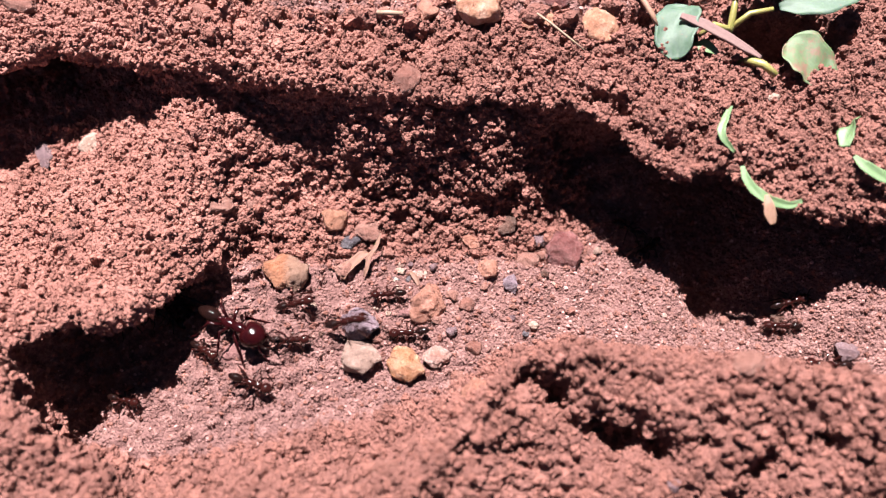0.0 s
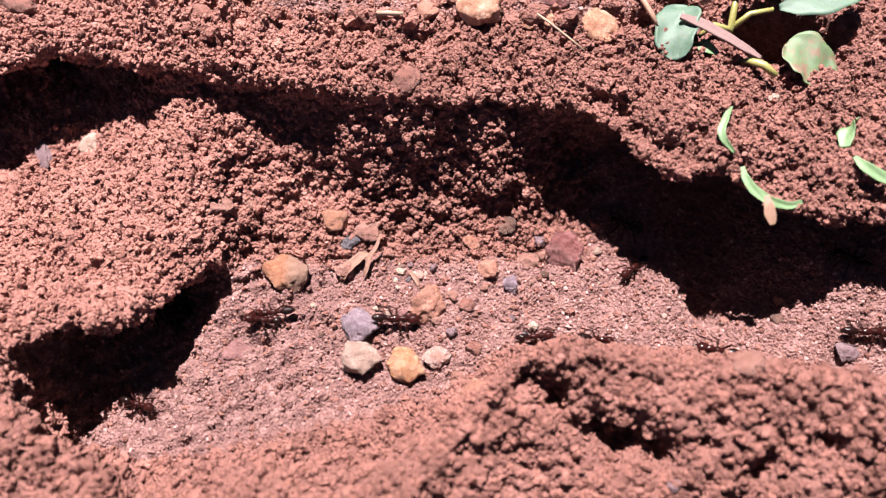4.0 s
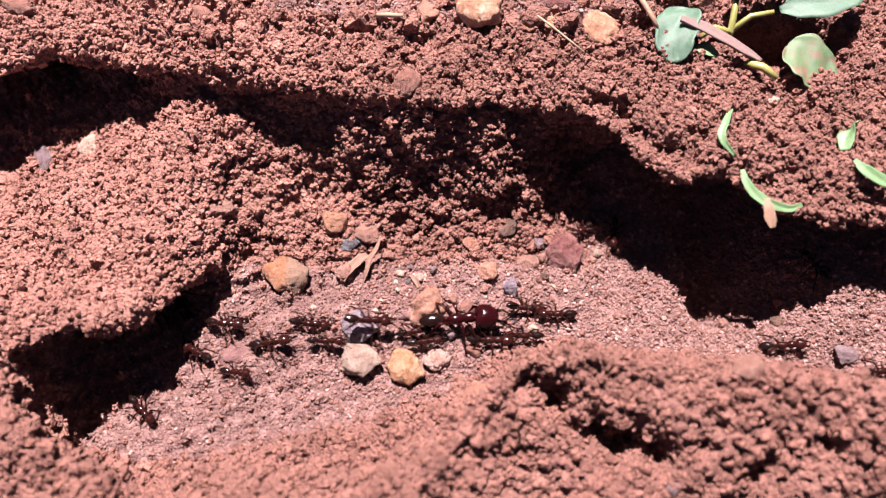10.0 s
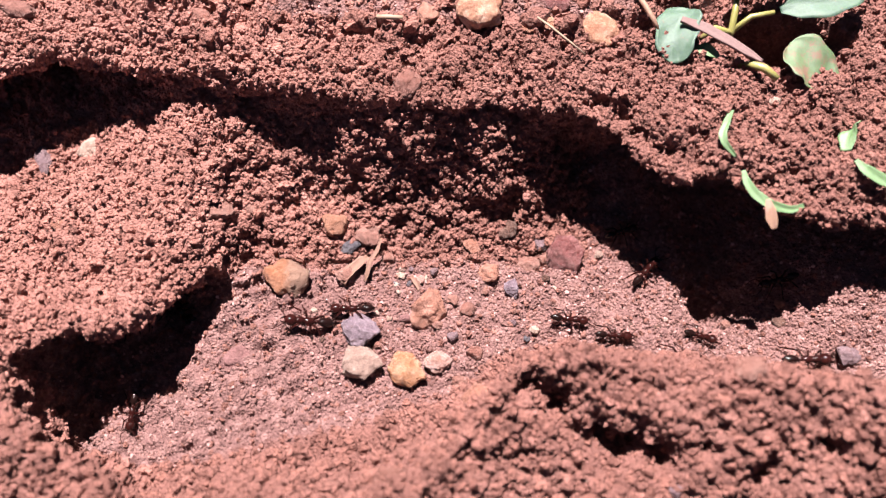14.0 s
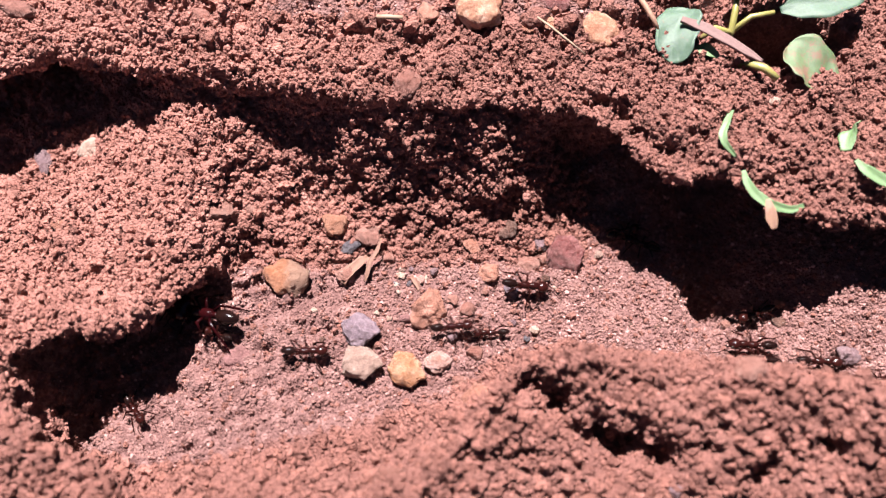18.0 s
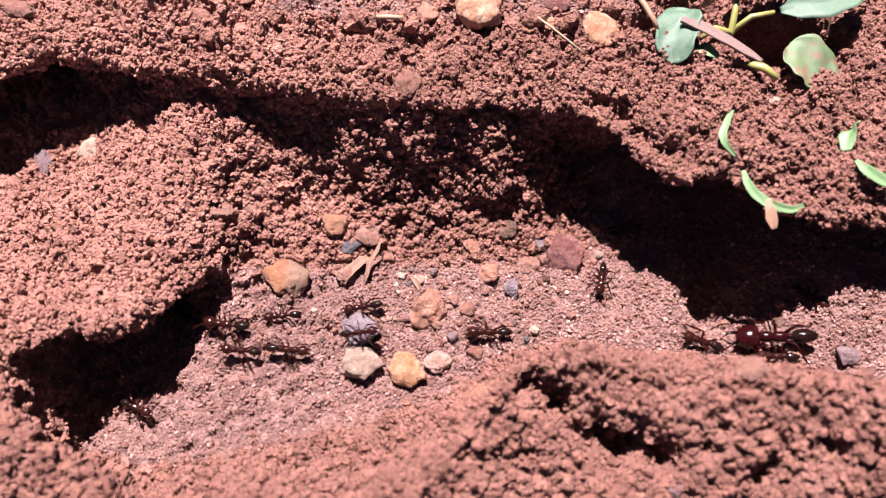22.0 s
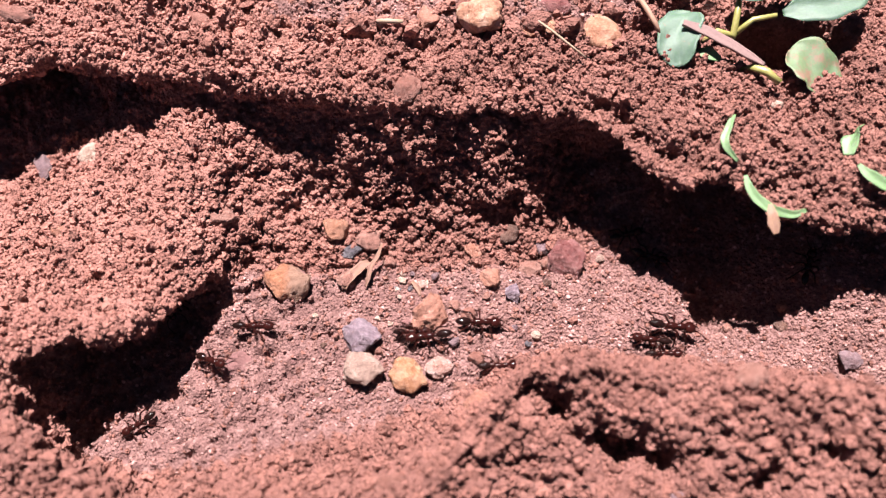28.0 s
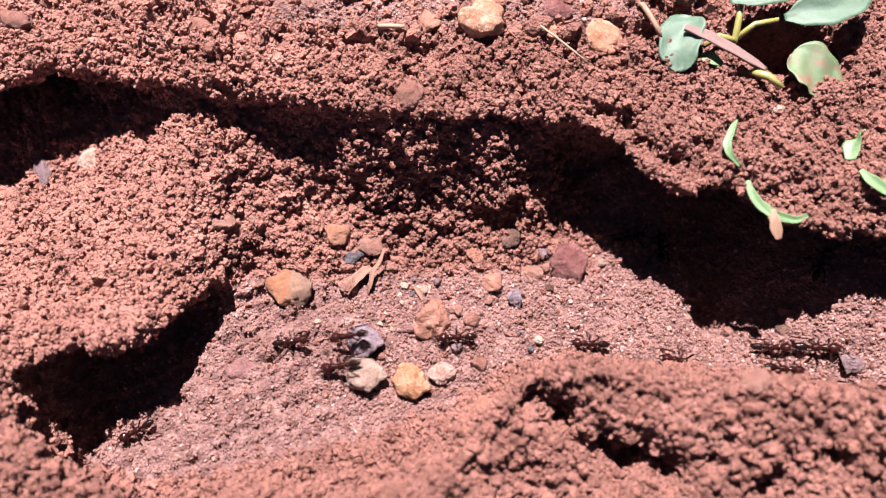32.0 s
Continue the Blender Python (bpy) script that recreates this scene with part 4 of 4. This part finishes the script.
def chains():
    """Joins the ants of one second to those of the next where one could have run there, into tracks of (t, x, y)."""
    times = sorted(SEEN)
    open_ends, tracks = [], []
    for k, t in enumerate(times):
        here = [(t, *a) for a in SEEN[t]]
        pairs = []
        for i, tr in enumerate(open_ends):
            t0, x0, y0, d0 = tr[-1]
            for j, (_, x, y, d) in enumerate(here):
                v = (x - x0) / (t - t0)
                way = 1 if v > 0 else -1
                if 24 < abs(v) < 105 and (len(tr) == 1 or way == d0):
                    cost = abs(abs(v) - 62) + 26 * (way != d0) + 26 * (way != d)
                    if cost < 62:
                        pairs.append((cost, i, j, way))
        used_i, used_j, nxt = set(), set(), []
        for cost, i, j, way in sorted(pairs):
            if i not in used_i and j not in used_j:
                used_i.add(i), used_j.add(j)
                tr = open_ends[i]
                tr[-1] = (*tr[-1][:3], way)
                tr.append((*here[j][:3], way))
                nxt.append(tr)
        for j, h in enumerate(here):
            if j not in used_j:
                tracks.append([h])
                nxt.append(tracks[-1])
        open_ends = nxt
    for tr in tracks:
        d = tr[-1][3]
        t0, x0, y0 = tr[0][:3]
        t1, x1, y1 = tr[-1][:3]
        enter, leave = (LEFT, RIGHT) if d > 0 else (RIGHT, LEFT)
        before = [u for u in times if u < t0]
        after = [u for u in times if u > t1]
        v = 62.0 * (0.9 + 0.2 * random.random())
        vb = max(v, (abs(x0 - enter) + 2) / (t0 - before[-1])) if before else v
        va = max(v, (abs(leave - x1) + 2) / (after[0] - t1)) if after else v
        ts = [t0 - abs(x0 - enter) / vb] + [a[0] for a in tr] + [t1 + abs(leave - x1) / va]
        xs = [enter] + [a[1] for a in tr] + [leave]
        offs = [0.0] + [a[2] - lane(a[1]) for a in tr] + [0.0]
        rows = []
        for u in sorted({*np.round(np.arange(ts[0], ts[-1], 0.1), 3), *[a[0] for a in tr]}):
            x = float(np.interp(u, ts, xs))
            near = min(abs(u - a[0]) for a in tr)
            sway = 0.45 * math.sin(x * 0.35 + 3 * y0) * min(1.0, near * 4)
            rows.append((float(u), x, lane(x) + float(np.interp(u, ts, offs)) + sway))
        rows = [r for k, r in enumerate(rows) if k == 0 or r[0] - rows[k - 1][0] > 0.04 or r[0] in SEEN]
        CROSSINGS.append(("worker", d, rows))


def march(d, *points, kind="soldier"):
    """One ant that is at (t, x, y) in turn."""
    ts, xs, ys = (np.array(c, float) for c in zip(*points))
    first, last = (-38.0, 66.0) if d > 0 else (66.0, -38.0)
    t0 = ts[0] - abs(xs[0] - first) / 62.0
    t1 = ts[-1] + abs(last - xs[-1]) / 62.0
    ts, xs, ys = np.concatenate([[t0], ts, [t1]]), np.concatenate([[first], xs, [last]]), np.concatenate([[lane(first)], ys, [lane(last)]])
    rows = [(t, float(np.interp(t, ts, xs)), float(np.interp(t, ts, ys))) for t in np.arange(round(t0, 1), t1 + 0.05, 0.1)]
    CROSSINGS.append((kind, d, rows))


def send_out():
    """Shares the crossings among the ants: each goes back and forth and rests out of sight in between."""
    pool = []
    used = {"cave": 0, "away": 0}
    for kind, d, rows in sorted(CROSSINGS, key=lambda c: c[2][0][0]):
        start = "cave" if d > 0 else "away"
        free = [a for a in pool if a["kind"] == kind and a["side"] == start and a["busy"] < rows[0][0] - 0.5]
        if free:
            a = min(free, key=lambda f: f["busy"])
        else:
            a = {"kind": kind, "home": None, "rows": [], "trips": [], "busy": -99.0}
            pool.append(a)
        a["side"] = "away" if d > 0 else "cave"
        a["trips"].append((d, rows))
        a["busy"] = rows[-1][0] + 0.6
    return pool


def key_ant(ob, trips, size, slots):
    """Keys an ant's way over all its crossings, with its rests, and its legs' steps."""
    cave, away = slots
    rows, strides = [], []
    first = True
    for d, way in trips:
        pts = [(t, x, y) for t, x, y in way]
        a, b = (cave, away) if d > 0 else (away, cave)
        t_in, t_out = pts[0][0], pts[-1][0]
        lead_in = math.hypot(pts[0][1] - a[0], pts[0][2] - a[1]) / 55.0 + 0.1
        lead_out = math.hypot(pts[-1][1] - b[0], pts[-1][2] - b[1]) / 55.0 + 0.1
        pts = [(t_in - lead_in, *a)] + pts + [(t_out + lead_out, *b)]
        strides.append((t_in - lead_in, t_out + lead_out))
        rows += pts
    rows = [r for k, r in enumerate(rows) if k == 0 or r[0] > rows[k - 1][0] + 0.02]
    ts = np.array([r[0] for r in rows])
    xs, ys = np.array([r[1] for r in rows]), np.array([r[2] for r in rows])
    keep = [t for t in sorted({0.0, 32.0, *[round(float(t), 3) for t in ts if 0 < t < 32]})]
    out, last = [], None
    for t in keep:
        x, y = float(np.interp(t, ts, xs)), float(np.interp(t, ts, ys))
        xa, ya = float(np.interp(t + 0.06, ts, xs)), float(np.interp(t + 0.06, ts, ys))
        xb, yb = float(np.interp(t - 0.06, ts, xs)), float(np.interp(t - 0.06, ts, ys))
        if math.hypot(xa - xb, ya - yb) > 0.15:
            want = math.atan2(ya - yb, xa - xb)
        elif last is None:
            k = int(np.searchsorted(ts, t))
            want = math.atan2(ys[min(k + 1, len(ys) - 1)] - y, xs[min(k + 1, len(xs) - 1)] - x)
        else:
            want = last
        if last is not None:
            turn = (want - last + math.pi) % (2 * math.pi) - math.pi
            if abs(turn) > radians(80):
                steps = int(abs(turn) / radians(80)) + 1
                tp = out[-1][0]
                for k in range(1, steps):
                    f = k / steps
                    tm = tp + (t - tp) * f
                    out.append((tm, float(np.interp(tm, ts, xs)), float(np.interp(tm, ts, ys)), last + turn * f))
            want = last + turn
        last = want
        out.append((t, x, y, want))
    seen, path = set(), []
    for t, x, y, a in out:
        f = frame(t)
        if f not in seen:
            seen.add(f)
            path.append((t, stance(x, y, a, size)))
    walk(ob, path)
    n = 0
    for leg in [c for c in ob.children if c.name.startswith("leg")]:
        base = leg.matrix_basis.copy()
        flip = 1 if (n % 2 == 0) == (n < 3) else -1
        n += 1
        steps = [(0.0, base)]
        for a, b in strides:
            for t in np.arange(max(0.1, a), min(31.9, b), 0.1):
                s = flip * (1 if int(round(t * 10)) % 2 else -1)
                steps.append((float(t), base @ pose(0, 0, 0, 0, s * 5, s * 17)))
        steps.append((32.0, base))
        steps = [r for k, r in enumerate(steps) if k == 0 or frame(r[0]) > frame(steps[k - 1][0])]
        walk(leg, steps)


def slow_ant(ob, *points, size=0.82):
    """An ant that lingers about a spot, feeling its way."""
    ob.scale = (size,) * 3
    tagged(ob, "dark worker ant lingering with raised feelers at the hollow's edge")
    path, last = [], None
    for k, (t, x, y) in enumerate(points):
        nx = points[min(k + 1, len(points) - 1)]
        pv = points[max(k - 1, 0)]
        want = math.atan2(nx[2] - pv[2], nx[1] - pv[1]) if math.hypot(nx[1] - pv[1], nx[2] - pv[2]) > 0.5 else (last or 0.5)
        if last is not None:
            turn = (want - last + math.pi) % (2 * math.pi) - math.pi
            want = last + max(-1.3, min(1.3, turn))
        last = want
        path.append((t, stance(x, y, want, size, 0.4)))
    walk(ob, path)
    for n, leg in enumerate([c for c in ob.children if c.name.startswith("leg")]):
        base = leg.matrix_basis.copy()
        walk(leg, [(t, base @ pose(0, 0, 0, 0, 0, 9 * math.sin(2.1 * t + n))) for t in np.linspace(0, 32, 41)])


def motions():
    crossing(0.0, (-19.2, -9.2, 1), (-6.9, -7.9, -1), (-12, -12.6, 1), (-3.8, -13.2, -1), (-19.6, -14.5, 1), (-30.6, -15.2, 1), (-24.2, -20, 1), (44.9, -11.3, -1), (49.2, -17.3, 1))
    crossing(1.0, (-23.2, -13.2, 1), (-20.5, -17.6, -1), (-29.4, -15.8, 1), (4.5, -13.9, 1), (-13.2, -13, 1), (23.3, -12.9, 1), (52, -17.6, 1))
    crossing(2.0, (-25.3, -15.4, -1), (-24.3, -19.7, 1), (-9.8, -12.9, 1), (5.1, -12.9, 1), (39.8, -14.3, 1), (51.7, -16.7, 1))
    crossing(3.0, (-26.9, -13.2, 1), (17, -12.1, -1), (22.3, -10.2, -1), (25, -14, 1), (43.3, -13, -1), (42.8, -15.6, 1))
    crossing(6.0, (-30.2, -14, -1), (-29.1, -17.9, -1), (-20.3, -12.6, -1), (-10.3, -13.2, 1), (0.4, -10.4, 1), (6.8, -12.9, 1), (27.4, -13.2, -1), (40.2, -15.1, -1), (47.3, -12.3, 1), (50.4, -16.7, -1))
    crossing(7.0, (-24.8, -15.1, 1), (-16.8, -13.5, 1), (-7.2, -10.9, 1), (11, -13.5, 1), (17.1, -11.9, -1), (20.9, -10, -1), (24.8, -12.5, -1), (51.8, -13.2, 1), (54.3, -10, 1), (54.5, -17, 1))
    crossing(8.0, (-27.9, -13.5, -1), (-17.6, -10.4, 1), (-10.9, -12.5, 1), (-5.7, -8, -1), (-4.4, -13.2, 1), (8.8, -8.4, -1), (2.1, -15.1, 1), (24.2, -14.7, 1), (44.3, -15.7, 1), (55.8, -18.2, 1))
    crossing(9.0, (-25.7, -11.5, 1), (-29.9, -16.4, -1), (-22.8, -17, 1), (2.1, -10.4, 1), (8.7, -10.6, 1), (-5, -14.5, -1), (17.3, -9.6, -1), (38.3, -12.9, 1), (47.6, -16.4, 1), (54.8, -18.2, 1))
    crossing(10.0, (-28.3, -11.4, 1), (-31.1, -15.2, 1), (-25.9, -18.2, 1), (-21.9, -14.3, 1), (-17.2, -11.4, 1), (-15.2, -14.3, 1), (-10.2, -12.1, 1), (-3.7, -12.7, 1), (-2.5, -14.3, 1), (5.6, -14, 1), (10.5, -9.2, 1), (15.2, -10.1, -1), (10.3, -13.3, -1), (44, -14, 1), (55, -17.9, 1))
    crossing(11.0, (-21.2, -6.5, 1), (-24.7, -13.3, -1), (-24.6, -19.4, -1), (-12.6, -9.5, -1), (-9, -10.8, 1), (-6.6, -12.7, 1), (6.8, -14, 1), (9.8, -12.7, -1), (17.4, -11.4, 1), (24.3, -13.3, 1), (29.1, -10.1, 1), (36.3, -10.8, 1), (30.6, -14.3, -1), (34.3, -16.4, 1), (38.2, -14, -1), (43.5, -13.6, 1), (43.6, -16.4, -1), (49, -17.6, 1), (53.1, -9.5, 1), (50.5, -13.3, -1), (55.3, -12.7, -1))
    crossing(12.0, (-11.1, -3.5, -1), (-29.4, -12.4, 1), (-8.6, -7.2, -1), (-6.1, -8.8, -1), (-2.5, -12.1, 1), (-6.6, -14.6, 1), (-1.3, -14.9, -1), (2.7, -12.7, 1), (12.7, -12.7, 1), (20.3, -11.7, 1), (29, -15.2, 1), (46, -14.3, 1), (37, -12.1, -1), (47.7, -18.2, 1), (52.3, -18.2, -1))
    crossing(13.0, (-25.7, -12, 1), (-26.4, -15.5, 1), (-18.9, -22.8, 1), (-10.6, -11.6, 1), (-10.5, -13.6, 1), (-6.9, -13.6, 1), (-1, -12.4, 1), (22, -13.3, -1), (26.1, -16, -1), (30.1, -7.5, 1), (34.4, -11.3, -1), (36.6, -15.9, 1), (40.4, -15.3, 1), (55.3, -13.4, -1), (52.2, -17.4, 1))
    crossing(14.0, (-17.5, -11, -1), (-11.7, -9.1, -1), (15.9, -10.6, 1), (21.7, -12.6, -1), (33.1, -11.8, 1), (29.6, -15.8, -1), (45.8, -16, 1))
    crossing(17.0, (-30.8, -14.5, -1), (-26.9, -13.6, -1), (-10.4, -12.7, -1), (6.1, -13.2, 1), (17, -12, 1), (51.9, -17.6, 1))
    crossing(18.0, (-28.8, -12.6, -1), (-17.9, -15.2, 1), (0.8, -12.1, 1), (10, -6.1, 1), (5.5, -12.6, -1), (40.4, -13.7, -1), (40.6, -15.9, -1), (48.1, -16.3, 1), (54.5, -18.8, 1))
    crossing(19.0, (-8.2, -9.3, -1), (-4.5, -12.5, 1), (2, -12.2, 1), (-1.5, -13.8, 1), (17.6, -12, -1), (36.1, -14.6, 1), (41.6, -13.5, -1), (28.3, -16.5, -1))
    crossing(20.0, (-3.9, -11.6, -1), (-5.1, -14, 1), (-2.1, -11.2, 1), (24.5, -11.7, -1), (29.2, -12, -1), (44.6, -16.3, 1), (48.5, -16.9, -1), (19.3, -13.5, -1))
    crossing(21.0, (-24.8, -10.7, 1), (-17.1, -13.7, 1), (-6.8, -14, -1), (9.3, -9, -1), (9.7, -12.2, -1), (15.4, -9.7, -1), (23, -15.5, 1), (54.5, -16.4, 1), (54.7, -18.2, 1))
    crossing(22.0, (-27.7, -11.3, -1), (-20.7, -10.1, -1), (-25.5, -15.1, 1), (-20.2, -15.1, 1), (-10, -8.8, -1), (-10.9, -13.3, 1), (6.1, -12.6, -1), (33.5, -13, -1), (43.1, -15.4, -1))
    crossing(23.0, (-20, -12.1, -1), (-10.7, -8.3, 1), (-5.4, -5.7, -1), (-10.5, -13.4, -1), (1.9, -14.9, 1), (-22.3, -11.6, -1), (17, -10.6, -1), (29.5, -15.5, 1))
    crossing(24.0, (-27, -12.6, 1), (-26.6, -10.7, 1), (-23.2, -9.2, 1), (-2.2, -12.6, -1), (30.5, -16.5, 1), (40.7, -14.4, 1), (52.3, -12.9, 1), (53.7, -19.2, 1))
    crossing(25.0, (21.2, -10.6, 1), (25.4, -15.2, 1), (38.6, -15, 1))
    crossing(28.0, (-24.8, -11, 1), (-29.7, -15.2, 1), (-4.6, -11.6, 1), (-1.6, -12.3, -1), (4.3, -10.4, 1), (5.3, -16.8, 1), (26.9, -12.6, -1), (27.8, -14.6, 1), (28.9, -10.7, -1))
    crossing(29.0, (-23.6, -11.4, 1), (-31, -14.5, 1), (-21.6, -13.9, 1), (-28.7, -18.8, 1), (-17.9, -16.5, 1), (-11.7, -11.5, -1), (-2.8, -11.6, 1), (-12.5, -8.9, -1), (26.2, -13.3, 1), (39.8, -13.2, 1))
    crossing(30.0, (-14.9, -17.8, -1), (-1.6, -12.9, 1), (5.4, -12.7, 1), (-10.6, -9.4, -1), (19.2, -13.6, 1), (31.7, -12.3, 1))
    crossing(31.0, (-20.2, -8.9, 1), (-22.8, -14.6, 1), (-12, -11.9, 1), (-14.1, -14.3, -1), (24.8, -11.9, 1), (32.1, -13.2, 1), (45.6, -16.4, 1), (52.9, -16.7, 1), (12.8, -13.2, 1))
    crossing(32.0, (-20.1, -12.4, 1), (-11.8, -12.1, -1), (1.5, -11.9, -1), (18.4, -12.7, -1), (30, -14.9, -1), (43, -12.7, -1), (47.3, -13.2, 1), (42.9, -16, 1), (51.2, -19.3, 1), (-12.7, -15.7, -1))
    march(1, (0, -27.5, -12), (0.5, -22.1, -14.6), (0.8, -15.1, -13.6), (1, -4.4, -12.5), (1.5, 18.1, -12.7), (2, 48.4, -13.3))
    march(1, (8.5, -24.3, -14.7), (9, -14.9, -12.2), (9.5, -7.6, -12.8), (10, 1.2, -11.4), (10.5, 7.4, -11.6), (11, 37.5, -15.1))
    march(1, (10.5, -19.2, -15.1), (11, -0.7, -14.9), (11.5, 21.6, -13.6))
    march(-1, (16, 43.2, -2.8), (16.5, 27.9, 3.9), (17, 12.8, -6.1), (17.5, -10, -11.1), (18, -29.7, -10))
    march(-1, (22, 44.1, -12.7), (22.5, 16.5, -11.3), (23, -3.5, -11.2), (23.5, -20.4, -11.7))
    march(1, (28.5, -18.1, -12.5), (29, 5.4, -11.7), (29.5, 43.1, -15.2))
    # the column keeps running at the times in between
    for t in (4.0, 5.0, 15.0, 16.0, 26.0, 27.0):
        crossing(t, *[(x + random.uniform(-6, 6), lane(x) + random.uniform(-3, 3), random.choice((1, 1, -1))) for x in (-27, -16, -5, 6, 19, 34, 48)])
    chains()
    pool = send_out()
    count = {"worker": 0, "soldier": 0}
    made = {}
    for kind, model in (("worker", WORKER), ("soldier", SOLDIER)):
        n = sum(a["kind"] == kind for a in pool) + (4 if kind == "worker" else 0)
        made[kind] = [model] + [copy_thing(model, Matrix.Identity(4)) for _ in range(n - 1)]
    for k, a in enumerate(pool):
        big = a["kind"] == "soldier"
        size = (1.48 if count["soldier"] == 0 else 1.38 + 0.04 * count["soldier"]) if big else 0.76 + 0.26 * ((k * 37) % 11) / 10
        ob = made[a["kind"]][count[a["kind"]]]
        count[a["kind"]] += 1
        ob.scale = (size,) * 3
        c, w = CAVE[k % len(CAVE)], AWAY[k % len(AWAY)]
        j = (k // len(CAVE)) % 5
        key_ant(ob, a["trips"], size, ((c[0] + 0.5 * j - 1, c[1] + (0.9, -0.9, 0, 0.5, -0.5)[j]), (w[0] + j * 0.9, w[1] + (0.9, -0.9, 0, 0.5, -0.5)[j])))
    slow_ant(made["worker"][-1], (0, 28.4, 0.5), (5.5, 24.9, -2.9), (6, 24.6, -2.7), (7, 25.4, -0.9), (8, 24.6, 1.5), (9, 21.5, 4.5), (10, 19.3, 3.2), (11, 18.4, 2), (12, 21.3, -0.3), (13, 24.6, -2.7), (14, 27, -3.5), (16.5, 28.4, 1.7), (20, 25.1, -0.1), (22, 21.3, -3.8), (23, 24.3, -3.4), (24, 22.9, -5), (25, 26.6, 0.3), (28, 28.1, 0.3), (30, 28.7, -2.3), (32, 29.6, 1.7))
    slow_ant(made["worker"][-2], (0, 46.1, -8), (2, 52.1, -6.8), (3, 54.5, -3.8), (7, 51.3, -4.6), (8, 48.3, -7.4), (9, 50, -3.8), (13, 46.9, -3.8), (20, 41.7, -9.5), (21, 44.2, -5.4), (23, 51.1, -8.8), (24, 48, -5.1), (32, 49.8, -2.2))
    slow_ant(made["worker"][-3], (0, 26.3, 3.2), (6, 24.9, 4.1), (7, 21.6, 2.8), (8, 24, 3.2), (12, 24, 3.7), (13, 21.5, 1.5), (14, 24.7, 3.5), (32, 25.1, 3.6), size=0.75)
    slow_ant(made["worker"][-4], (0, -41.4, -20.5), (9, -38.5, -21.4), (12, -39.9, -21.2), (22, -39.7, -20.9), (23, -38.6, -21.5), (32, -39.5, -21.9), size=0.78)


motions()
